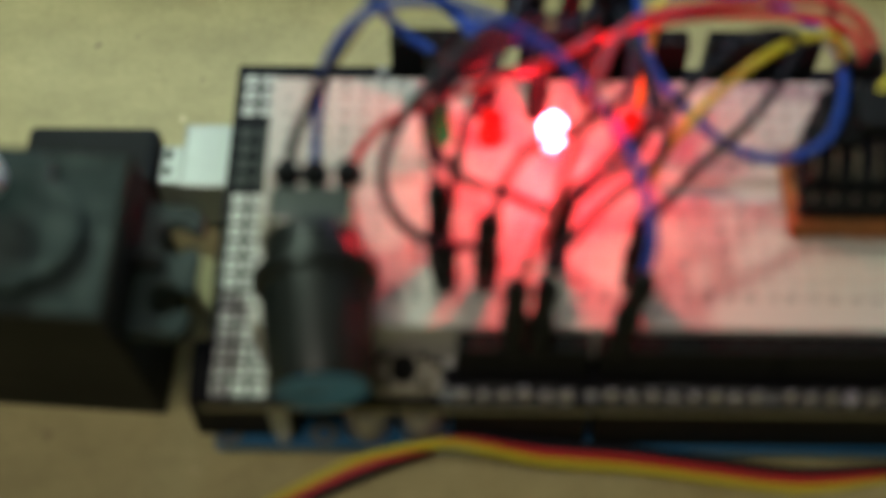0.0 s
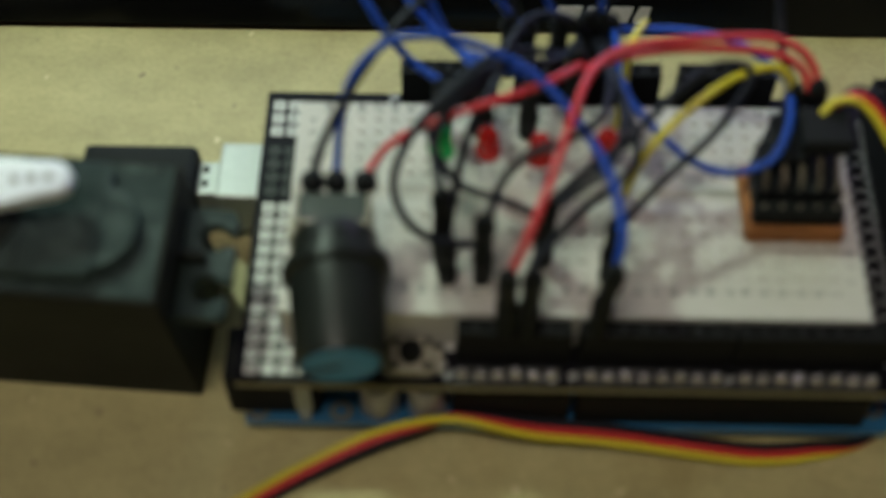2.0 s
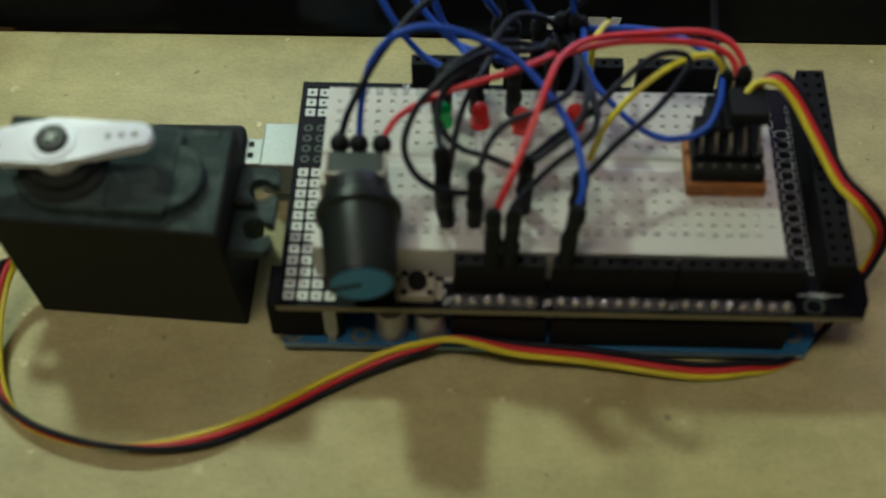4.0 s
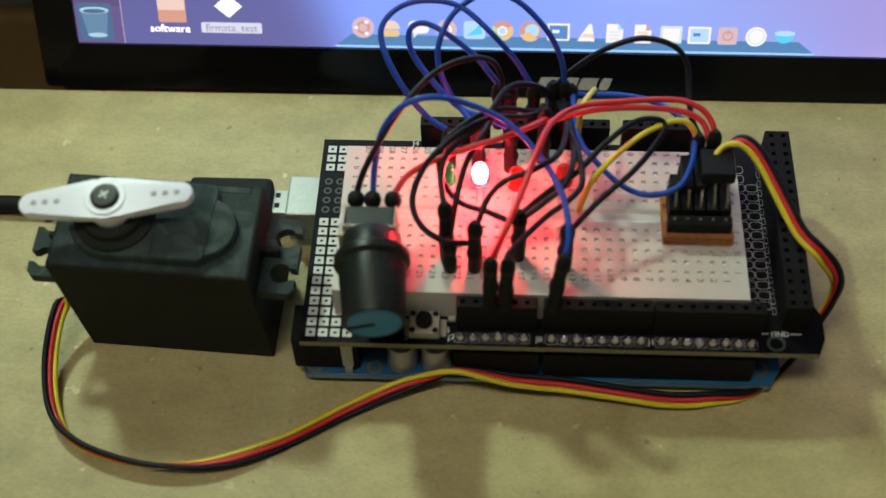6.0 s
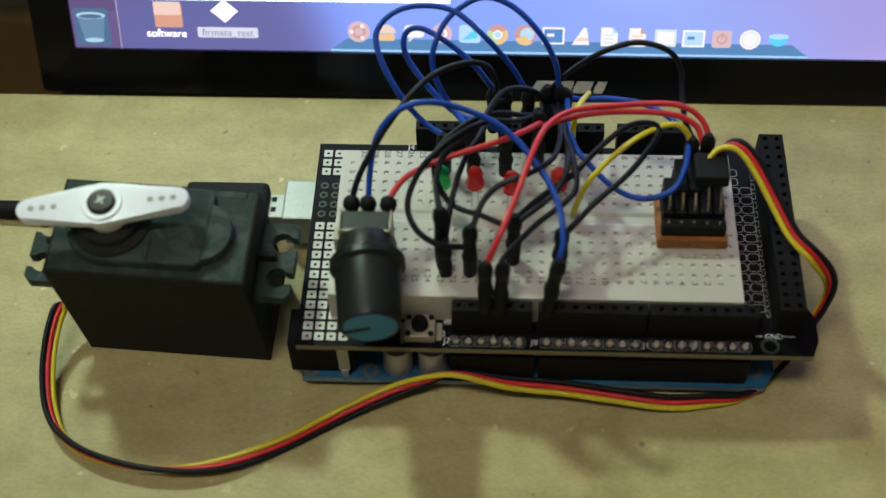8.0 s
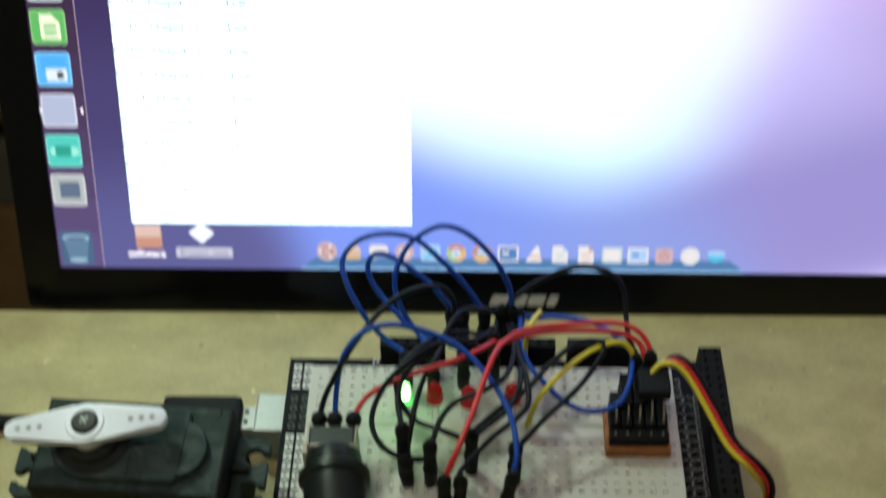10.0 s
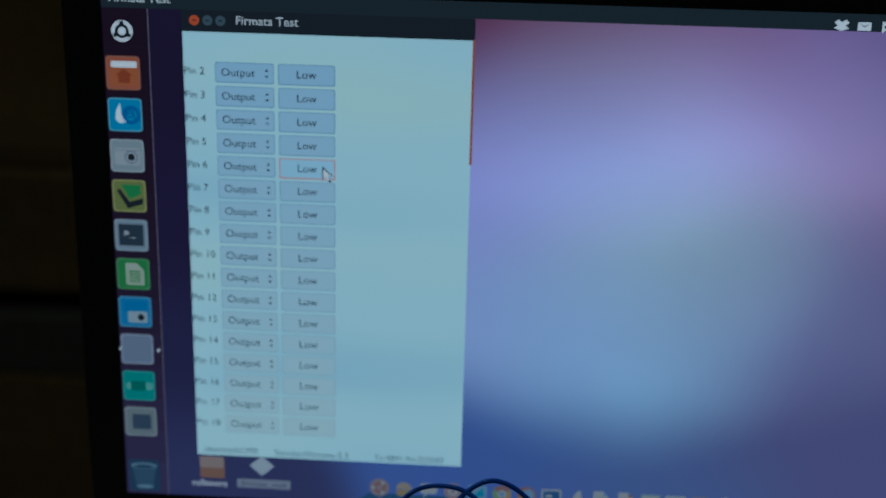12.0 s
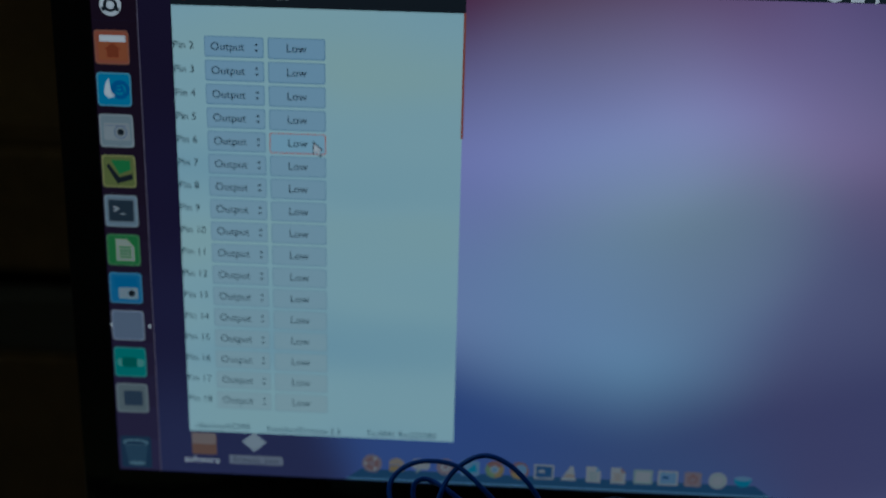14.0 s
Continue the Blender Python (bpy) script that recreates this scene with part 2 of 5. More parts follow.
def wallpaper_material():
    """The lit desktop picture: dark violet with soft clouds of pale blue, pink and plum."""
    m = bpy.data.materials.new("desktop_picture")
    m.use_nodes = True
    nt = m.node_tree
    nt.nodes.clear()
    out = nt.nodes.new("ShaderNodeOutputMaterial")
    em = nt.nodes.new("ShaderNodeEmission")
    em.inputs["Strength"].default_value = SCREEN_POWER
    nt.links.new(em.outputs[0], out.inputs[0])
    co = nt.nodes.new("ShaderNodeTexCoord")
    # soft drift of the coordinates
    nz = nt.nodes.new("ShaderNodeTexNoise")
    nz.inputs["Scale"].default_value, nz.inputs["Detail"].default_value = 14, 1.0
    nt.links.new(co.outputs["Object"], nz.inputs["Vector"])
    off = nt.nodes.new("ShaderNodeVectorMath")
    off.operation = "SCALE"
    off.inputs["Scale"].default_value = 0.016
    nt.links.new(nz.outputs["Color"], off.inputs[0])
    at = nt.nodes.new("ShaderNodeVectorMath")
    nt.links.new(co.outputs["Object"], at.inputs[0])
    nt.links.new(off.outputs[0], at.inputs[1])
    total = weight = None
    for x, z, r, g, b in CLOUDS:
        mp = nt.nodes.new("ShaderNodeMapping")
        mp.inputs["Location"].default_value = (-(x + 0.8) / 5.8, 0, -(z + 0.8) / 4.0)
        mp.inputs["Scale"].default_value = (100 / 5.8, 0, 100 / 4.0)
        gr = nt.nodes.new("ShaderNodeTexGradient")
        gr.gradient_type = "SPHERICAL"
        nt.links.new(at.outputs[0], mp.inputs["Vector"])
        nt.links.new(mp.outputs[0], gr.inputs["Vector"])
        mr = nt.nodes.new("ShaderNodeMapRange")
        mr.interpolation_type = "SMOOTHERSTEP"
        mr.inputs["To Min"].default_value = 0.0004
        nt.links.new(gr.outputs["Fac"], mr.inputs["Value"])
        part_ = nt.nodes.new("ShaderNodeVectorMath")
        part_.operation = "SCALE"
        part_.inputs[0].default_value = (r, g, b)
        nt.links.new(mr.outputs[0], part_.inputs["Scale"])
        if total is None:
            total, weight = part_.outputs[0], mr.outputs[0]
            continue
        both = nt.nodes.new("ShaderNodeVectorMath")
        nt.links.new(total, both.inputs[0])
        nt.links.new(part_.outputs[0], both.inputs[1])
        sum_ = nt.nodes.new("ShaderNodeMath")
        nt.links.new(weight, sum_.inputs[0])
        nt.links.new(mr.outputs[0], sum_.inputs[1])
        total, weight = both.outputs[0], sum_.outputs[0]
    share = nt.nodes.new("ShaderNodeVectorMath")
    share.operation = "DIVIDE"
    nt.links.new(total, share.inputs[0])
    nt.links.new(weight, share.inputs[1])
    nt.links.new(share.outputs[0], em.inputs["Color"])
    return m


def lens_material(name, color):
    """Tinted clear resin that lets the light of the core through."""
    m = bpy.data.materials.new(name)
    m.use_nodes = True
    nt = m.node_tree
    b = nt.nodes["Principled BSDF"]
    b.inputs["Base Color"].default_value = (*color, 1)
    b.inputs["Roughness"].default_value = 0.12
    tr = nt.nodes.new("ShaderNodeBsdfTransparent")
    tr.inputs["Color"].default_value = (*(0.35 + 0.65 * c for c in color), 1)
    mx = nt.nodes.new("ShaderNodeMixShader")
    mx.inputs[0].default_value = 0.52
    nt.links.new(b.outputs[0], mx.inputs[1])
    nt.links.new(tr.outputs[0], mx.inputs[2])
    nt.links.new(mx.outputs[0], nt.nodes["Material Output"].inputs[0])
    return m


DESK = desk_material()
WOOD = material("brown_wood", (0.14, 0.075, 0.03), 0.55, vary=0.25, scale=60, bump=0.2)
SHELF_WOOD = material("shelf_wood", (0.18, 0.10, 0.032), 0.6, vary=0.3, scale=40, bump=0.2)
DARK_WOOD = material("dark_wood", (0.045, 0.028, 0.014), 0.6, vary=0.25, scale=60, bump=0.2)
WOOD_GREY = material("grey_wood", (0.09, 0.075, 0.055), 0.6, vary=0.2, scale=60)
PLASTER = material("plaster", (0.70, 0.70, 0.67), 0.9, vary=0.05, scale=8)
FLOOR = material("floor_tiles", (0.35, 0.32, 0.28), 0.5, vary=0.1, scale=10)
GLOSS_BLACK = material("glossy_black", (0.0045, 0.0048, 0.005), 0.14, vary=0.2, scale=80, spec=0.28)
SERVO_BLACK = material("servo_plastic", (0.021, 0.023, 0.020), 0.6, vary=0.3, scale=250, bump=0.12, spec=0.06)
HEADER_BLACK = material("header_plastic", (0.0095, 0.0095, 0.0095), 0.6, vary=0.2, scale=300, spec=0.08)
DEEP = material("socket_hole", (0.003, 0.003, 0.003), 0.9, vary=0.0)
RUBBER = material("shrink_black", (0.009, 0.0105, 0.0115), 0.6, vary=0.25, scale=500, bump=0.15, spec=0.15)
PCB = material("black_board", (0.0065, 0.006, 0.0085), 0.35, vary=0.25, scale=200, spec=0.08)
PCB_EDGE = material("board_edge", (0.20, 0.18, 0.11), 0.7, vary=0.15, scale=400)
BLUE_PCB = material("blue_board", (0.012, 0.095, 0.20), 0.35, vary=0.15, scale=200)
BLUE_EDGE = material("blue_board_edge", (0.20, 0.30, 0.36), 0.6, vary=0.2, scale=400)
BRASS = material("dull_brass_pin", (0.22, 0.19, 0.14), 0.45, 0.5, vary=0.2, scale=600)
TIN = material("solder_tin", (0.74, 0.70, 0.86), 0.22, 1.0, vary=0.15, scale=800)
STEEL = material("steel", (0.40, 0.42, 0.40), 0.55, 0.7, vary=0.1, scale=300)
PAD = material("tinned_pad", (0.50, 0.49, 0.46), 0.5, 0.2, vary=0.12, scale=500)
PALE_LINE = material("pad_outline_grey", (0.30, 0.30, 0.29), 0.55, vary=0.25, scale=500)
SILK = material("white_silk", (0.62, 0.62, 0.62), 0.6, vary=0.15)
BREAD = material("breadboard_white", (0.51, 0.49, 0.44), 0.5, vary=0.05, scale=120, bump=0.04)
BREAD_HOLE = material("breadboard_hole", (0.62, 0.61, 0.57), 0.8, vary=0.1)
INK = material("ink_grey", (0.022, 0.022, 0.026), 0.7, vary=0.05)
NYLON = material("white_nylon", (0.82, 0.85, 0.96), 0.38, vary=0.03, scale=200)
KNOB = material("knob_plastic", (0.010, 0.013, 0.0115), 0.42, vary=0.2, scale=300, bump=0.08, spec=0.35)
KNOB_BLUE = material("knob_cap_blue", (0.010, 0.19, 0.40), 0.5, vary=0.1, scale=300)
TAN_BOARD = material("tan_perfboard", (0.32, 0.125, 0.032), 0.65, vary=0.4, scale=400, bump=0.7, bump_scale=700)
W_BLUE = material("wire_blue", (0.007, 0.055, 0.36), 0.42, vary=0.08, scale=300, spec=0.22)
W_BLACK = material("wire_black", (0.0065, 0.0075, 0.013), 0.45, vary=0.15, scale=300, spec=0.2)
W_RED = material("wire_red", (0.58, 0.022, 0.030), 0.38, vary=0.08, scale=300)
W_YELLOW = material("wire_yellow", (0.66, 0.55, 0.03), 0.38, vary=0.08, scale=300)
LENS_RED = lens_material("red_lens", (0.72, 0.025, 0.02))
LENS_GREEN = lens_material("green_lens", (0.01, 0.66, 0.20))


def scuffed(mat_, color, scale):
    nt = mat_.node_tree
    b = nt.nodes["Principled BSDF"]
    src = b.inputs["Base Color"].links[0].from_socket
    co = nt.nodes.new("ShaderNodeTexCoord")
    n = nt.nodes.new("ShaderNodeTexNoise")
    n.inputs["Scale"].default_value, n.inputs["Detail"].default_value, n.inputs["Distortion"].default_value = scale, 6, 1.5
    nt.links.new(co.outputs["Object"], n.inputs["Vector"])
    r = nt.nodes.new("ShaderNodeMapRange")
    r.inputs["From Min"].default_value, r.inputs["From Max"].default_value, r.inputs["To Max"].default_value = 0.50, 0.70, 0.7
    nt.links.new(n.outputs["Fac"], r.inputs["Value"])
    x = nt.nodes.new("ShaderNodeMix")
    x.data_type = "RGBA"
    x.inputs[7].default_value = (*color, 1)
    nt.links.new(r.outputs[0], x.inputs[0])
    nt.links.new(src, x.inputs[6])
    nt.links.new(x.outputs[2], b.inputs["Base Color"])


# lit copy of servo_plastic: lamp sheen put into the base; scuffs are wear
SERVO_TOP_LIT = material("lit_scuffed_servo_plastic", (0.034, 0.050, 0.049), 0.5, vary=0.25, scale=250, bump=0.12, spec=0.05)
scuffed(SERVO_TOP_LIT, (0.085, 0.112, 0.106), 130)
FRAME_TIN = material("pale_tin_plate", (0.38, 0.35, 0.28), 0.45, 0.1, vary=0.1, scale=300)
RING = material("dull_copper_ring", (0.16, 0.13, 0.07), 0.5, 0.3, vary=0.2, scale=500)
CAN = material("capacitor_can", (0.36, 0.36, 0.41), 0.3, 0.6, vary=0.06, scale=300)
DIFFUSER = glow("lamp_diffuser", (1.0, 0.97, 0.88), 6)

# ---- the room ----
def room_wall(name, lo, hi, material_):
    return tagged(part(name, boxes((lo, hi)), material_), kind="structure")


room_wall("floor", (-170, -190, -76), (190, 190, -73), FLOOR)
room_wall("wall_north", (-170, 190, -73), (190, 200, 175), DARK_WOOD)
room_wall("wall_south", (-170, -200, -73), (190, -190, 175), PLASTER)
room_wall("wall_west", (-180, -200, -73), (-170, 200, 175), PLASTER)
room_wall("wall_east", (190, -200, -73), (200, 200, 175), PLASTER)
room_wall("ceiling", (-180, -200, 175), (200, 200, 180), PLASTER)


def lamps():
    at, size = LAMPS[1][0], LAMPS[1][1]
    w, h = size[0] * 50 + 2, size[1] * 50 + 2
    t = thing("ceiling_lamp", at[0] * 100, at[1] * 100, 175, label="white metal ceiling lamp with a long frosted diffuser", category="lamp")
    part("housing", boxes(((-w, -h, -31.5), (w, h, -29.5)), ((-1.5, -1.5, -29.5), (1.5, 1.5, 0)), bevel=0.4), NYLON, t)
    part("diffuser", boxes(((-w + 2, -h + 2, -32.6), (w - 2, h - 2, -31.7)), bevel=0.2), DIFFUSER, t, "frosted glowing diffuser")
    at = Vector(LAMPS[0][0]) * 100
    t = thing("pendant_lamp", at.x, at.y, at.z, label="small white pendant lamp hanging low on a long cord", category="lamp")
    bm = bmesh.new()
    lathe(bm, [(1.5, 7), (2, 7), (6, 3), (6.5, 1.2), (6.2, 1.2), (5.7, 2.8), (1.8, 6.6), (1.5, 6.6)], 28)
    smooth(part("shade", bm, NYLON, t))
    bm = bmesh.new()
    rod(bm, (0, 0, 7), (0, 0, 175 - at.z), 0.25, n=10)
    lathe(bm, [(0, 7.2), (1.6, 7.2), (1.6, 5.4), (0, 5.4)], 16)
    part("cord", bm, RUBBER, t)
    bm = bmesh.new()
    lathe(bm, [(0, 5.4), (1.0, 5.3), (2.2, 3.6), (1.8, 1.9), (0, 1.2)], 20)
    smooth(part("bulb", bm, DIFFUSER, t, "glowing frosted bulb"))


lamps()


def desk():
    t = thing("desk", label="worn tan fibreboard desk with stains and pale flecks", category="desk")
    part("desktop", boxes(((-60, -50, -2.5), (75, 7.15, 0)), bevel=0.06), DESK, t)
    for x in (-55, 66):
        for y in (-45, 0):
            part("leg", boxes(((x, y, -73), (x + 5, y + 5, -2.5)), bevel=0.2), WOOD, t)


desk()


def screen_table():
    t = thing("screen_table", 0, 7.2, 0, label="plain brown wooden table carrying the screen behind the desk", category="table")
    part("tabletop", boxes(((-8.2, 0.05, -2.0), (40, 40, -0.02)), bevel=0.1), WOOD, t)
    for x in (-8, 34):
        for y in (0.3, 34):
            part("leg", boxes(((x, y, -73), (x + 4, y + 4, -2.0)), bevel=0.2), WOOD, t)


screen_table()


def shelf_unit():
    t = thing("shelf_unit", -70, 60, -73, label="low brown wooden shelf unit in shadow behind the desk", category="shelf")
    part("side_panel", boxes(((0, 0, 0), (2, 30, 48)), bevel=0.2), SHELF_WOOD, t)
    part("side_panel", boxes(((68, 0, 0), (70, 30, 48)), bevel=0.2), SHELF_WOOD, t)
    part("back_panel", boxes(((2, 28.5, 0), (68, 30, 46)), bevel=0.1), SHELF_WOOD, t)
    for z in (3, 46):
        part("board", boxes(((2, 0, z), (68, 28.4, z + 2)), bevel=0.15), SHELF_WOOD, t)
    part("drawer", boxes(((2.2, -0.6, 5.5), (67.8, 1.0, 24.5)), bevel=0.2), SHELF_WOOD, t)
    part("drawer", boxes(((2.2, -0.6, 25.2), (67.8, 1.0, 31.2)), bevel=0.2), WOOD_GREY, t, "greyish bleached drawer front")
    part("drawer", boxes(((2.2, -0.6, 34.2), (67.8, 1.0, 45.6)), bevel=0.2), SHELF_WOOD, t)


shelf_unit()


# ---- the screen and what it shows ----
UPRIGHT = Matrix.Rotation(math.pi / 2, 4, "X")


def outline_rect(u0, v0, u1, v1, r, n=4):
    pts = []
    for cx, cy, a in ((u1 - r, v0 + r, -90), (u1 - r, v1 - r, 0), (u0 + r, v1 - r, 90), (u0 + r, v0 + r, 180)):
        for k in range(n + 1):
            w = radians(a + 90 * k / n)
            pts.append((cx + r * math.cos(w), cy + r * math.sin(w)))
    return pts


def tile(u0, v0, u1, v1, depth, r=0.05):
    """A thin rounded plate standing in the screen's plane, its front at the given depth."""
    bm = bmesh.new()
    slab(bm, outline_rect(u0, v0, u1, v1, r), depth, depth + 0.004)
    return moved(bm, UPRIGHT)


def disc(u, v, r, depth, n=24, hole=0.0):
    bm = bmesh.new()
    if hole:
        lathe(bm, [(hole, depth), (hole, depth + 0.004), (r, depth + 0.004), (r, depth), (hole, depth)], n, shift(u, v, 0))
    else:
        lathe(bm, [(0, depth + 0.004), (r, depth + 0.004), (r, depth)], n, shift(u, v, 0))
    return moved(bm, UPRIGHT)


def poly(points, depth):
    bm = bmesh.new()
    slab(bm, points, depth, depth + 0.004)
    return moved(bm, UPRIGHT)


def lit_text(name, text, size, u, v, depth, mat_, parent, middle=False):
    bm = words(text, size)
    if middle:
        xs = [w.co.x for w in bm.verts]
        u -= (min(xs) + max(xs)) / 2
    moved(bm, UPRIGHT @ shift(u, v - size * 0.32, depth))
    return part(name, bm, mat_, parent)


def pixels(name, srgb, power=1.0):
    """A lit colour of the display."""
    tone = [((c / 255) / 12.92 if c < 11 else ((c / 255 + 0.055) / 1.055) ** 2.4) for c in srgb]
    return glow(name, [c * w for c, w in zip(tone, (1.3, 1.0, 0.86))], SCREEN_POWER * power)


def computer_screen():
    t = thing("computer_screen", 0, 7.24, 0.0, -21.8, 0.25, label="glossy black screen leaning back, showing a program window and icons", category="screen")
    bz = bmesh.new()
    o, i = outline_rect(-8.55, 0, 18.1, 16.25, 0.14, 5), outline_rect(-7.57, 1.17, 17.1, 14.99, 0.02, 5)
    rings = []
    for pts, d in ((o, -0.5), (o, 0.06), ([(x * 0.997 + 0.01, y * 0.995 + 0.03) for x, y in o], 0.13), (i, 0.10), (i, -0.1)):
        rings.append([bz.verts.new((x, y, d)) for x, y in pts])
    for a, b in zip(rings, rings[1:]):
        for k in range(len(a)):
            j = (k + 1) % len(a)
            bz.faces.new((a[k], a[j], b[j], b[k]))
    part("bezel", moved(bz, UPRIGHT), GLOSS_BLACK, t)
    part("back_cover", boxes(((-8.4, 0.5, 0.15), (17.95, 1.3, 16.1)), bevel=0.2), GLOSS_BLACK, t)
    leg = boxes(((0, 1.2, 3), (10, 1.6, 7)), bevel=0.1)
    part("stand", leg, GLOSS_BLACK, t)
    prop = bmesh.new()
    box(prop, (2, 1.45, -2.1), (8, 1.75, 6.8), 0.1)
    part("prop", moved(prop, shift(0, 1.45, 6.5) @ Matrix.Rotation(radians(44), 4, "X") @ shift(0, -1.45, -6.5)), GLOSS_BLACK, t)
    grey = material("emblem_grey", (0.6, 0.6, 0.62), 0.4, 0.3)
    for u, w in ((3.92, 0.25), (4.43, 0.20), (4.88, 0.22), (5.30, 0.13)):
        bm = bmesh.new()
        slab(bm, [(u - w, 0.22), (u + w - 0.06, 0.22), (u + w, 0.32), (u + w + 0.06, 0.53), (u - w + 0.11, 0.53), (u - w + 0.02, 0.36)], 0.125, 0.14)
        part("emblem", moved(bm, UPRIGHT), grey, t, "plain grey emblem shape")

    d = part("display", boxes(((-7.6, 0.0, 1.1), (17.2, 0.35, 15.12))), wallpaper_material(), t, "lit display with a violet and pale blue picture")
    dark = pixels("screen_dark", (26, 34, 42))
    panel = pixels("screen_panel", (30, 41, 49))
    white = pixels("screen_white", (180, 198, 210))
    client = lit_cloud("screen_client", [(0.33, 0.46, 0.50), (0.40, 0.52, 0.52), (0.43, 0.53, 0.47)], SCREEN_POWER * 1.06, 14, (0.6, 1, 2.0))
    field_hi = pixels("screen_button_bright", (140, 184, 210))
    edge = pixels("screen_button_edge", (110, 149, 180))
    orange = pixels("screen_orange", (196, 92, 58), 0.6)
    blue = pixels("screen_blue", (44, 132, 200), 0.6)
    green = pixels("screen_green", (62, 142, 84), 0.6)
    grey_ = pixels("screen_grey", (128, 148, 172), 0.6)
    pink = pixels("screen_pink", (176, 136, 170), 0.6)
    line = pixels("screen_line", (92, 92, 112))
    for k in range(14):
        shade = k / 13
        part("launcher", tile(-7.57, 13.60 - k * 0.956, -6.42, 14.55 - k * 0.956, 0.004, 0.001), pixels("screen_launcher", (26 + 22 * shade ** 2, 19 + 28 * shade ** 2, 34 + 46 * shade ** 2)), d)
    part("launcher_edge", tile(-6.43, 1.17, -6.41, 14.55, 0.010, 0.004), line, d)
    part("top_panel", tile(-7.57, 14.56, 17.1, 14.98, 0.010, 0.01), panel, d)
    lit_text("panel_text", "Firmata Test", 0.305, -7.4, 14.80, 0.016, white, d)
    # icons at the end of the top panel
    part("panel_icon", poly([(10.27, 14.76), (10.36, 14.83), (10.45, 14.77), (10.54, 14.83), (10.63, 14.76), (10.54, 14.69), (10.63, 14.62), (10.45, 14.56), (10.27, 14.62), (10.36, 14.69)], 0.016), white, d)
    part("panel_icon", tile(10.83, 14.58, 11.15, 14.78, 0.016, 0.02), white, d)
    part("panel_icon", poly([(10.86, 14.76), (10.99, 14.66), (11.12, 14.76), (10.99, 14.69)], 0.022), panel, d)
    part("panel_icon", poly([(11.41, 14.55), (11.45, 14.55), (11.52, 14.62), (11.45, 14.68), (11.52, 14.75), (11.45, 14.81), (11.41, 14.81)], 0.016), white, d)
    for r_ in (0.07, 0.15, 0.23):
        bm = bmesh.new()
        arc = [radians(45 + 90 * q / 6) for q in range(7)]
        slab(bm, [(11.95 + r_ * math.cos(w), 14.56 + r_ * math.sin(w)) for w in arc] + [(11.95 + (r_ - 0.045) * math.cos(w), 14.56 + (r_ - 0.045) * math.sin(w)) for w in arc[::-1]], 0.016, 0.020)
        part("panel_icon", moved(bm, UPRIGHT), white, d)
    # the program window
    part("title_bar", tile(-5.58, 14.03, 1.67, 14.56, 0.012, 0.04), dark, d)
    title_grey = pixels("screen_title_grey", (56, 76, 88))
    for u, c in ((-5.26, orange), (-4.93, title_grey), (-4.61, title_grey)):
        part("title_button", disc(u, 14.31, 0.125, 0.018), c, d)
        part("title_button_mark", tile(u - 0.05, 14.295, u + 0.05, 14.325, 0.024, 0.01), dark, d)
    lit_text("title_text", "Firmata Test", 0.305, -4.24, 14.33, 0.018, white, d)
    part("program_window", tile(-5.57, 2.45, 1.65, 14.05, 0.010, 0.01), client, d, "pale program window")
    part("scroll_bar", tile(1.62, 10.9, 1.68, 14.05, 0.016, 0.01), pixels("screen_scroll", (128, 78, 74)), d)
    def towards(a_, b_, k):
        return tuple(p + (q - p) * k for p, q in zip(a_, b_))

    # rows pale downwards: the display's viewing-angle fade is put into their colours
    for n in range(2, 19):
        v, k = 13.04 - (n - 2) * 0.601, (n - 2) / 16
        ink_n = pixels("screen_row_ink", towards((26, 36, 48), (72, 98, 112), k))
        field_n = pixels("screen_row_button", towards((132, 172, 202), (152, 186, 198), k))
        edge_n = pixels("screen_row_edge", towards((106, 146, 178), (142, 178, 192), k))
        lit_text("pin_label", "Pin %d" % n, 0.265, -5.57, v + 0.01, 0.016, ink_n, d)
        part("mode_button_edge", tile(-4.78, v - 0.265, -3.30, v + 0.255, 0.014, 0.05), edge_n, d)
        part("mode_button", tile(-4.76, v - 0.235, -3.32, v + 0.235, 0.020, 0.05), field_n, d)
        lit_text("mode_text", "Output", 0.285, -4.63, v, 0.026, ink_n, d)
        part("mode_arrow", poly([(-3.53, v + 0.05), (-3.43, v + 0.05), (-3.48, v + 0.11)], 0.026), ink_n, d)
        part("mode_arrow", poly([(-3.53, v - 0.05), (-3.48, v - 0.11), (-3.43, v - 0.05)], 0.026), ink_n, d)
        hot = n == 6
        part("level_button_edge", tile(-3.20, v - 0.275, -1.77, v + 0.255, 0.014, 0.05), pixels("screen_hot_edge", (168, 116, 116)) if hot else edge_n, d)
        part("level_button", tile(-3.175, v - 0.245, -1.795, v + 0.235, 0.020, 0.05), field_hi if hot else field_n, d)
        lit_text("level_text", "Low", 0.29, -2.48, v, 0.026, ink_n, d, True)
    arrow = [(0, 0), (0.27, -0.24), (0.16, -0.25), (0.23, -0.39), (0.17, -0.42), (0.10, -0.27), (0.0, -0.36)]
    part("pointer", poly([(-2.10 + x, 10.72 + y) for x, y in arrow], 0.032), dark, d)
    part("pointer_fill", poly([(-2.075 + x * 0.74, 10.66 + y * 0.74) for x, y in arrow], 0.038), white, d)
    faint = pixels("screen_faint", (74, 104, 122))
    lit_text("status_text", "/dev/ttyACM0", 0.26, -5.4, 2.62, 0.016, faint, d)
    lit_text("status_text", "StandardFirmata-2.3", 0.25, -3.45, 2.60, 0.016, faint, d)
    lit_text("status_text", "Tx:4841 Rx:225583", 0.24, -0.72, 2.60, 0.016, faint, d)
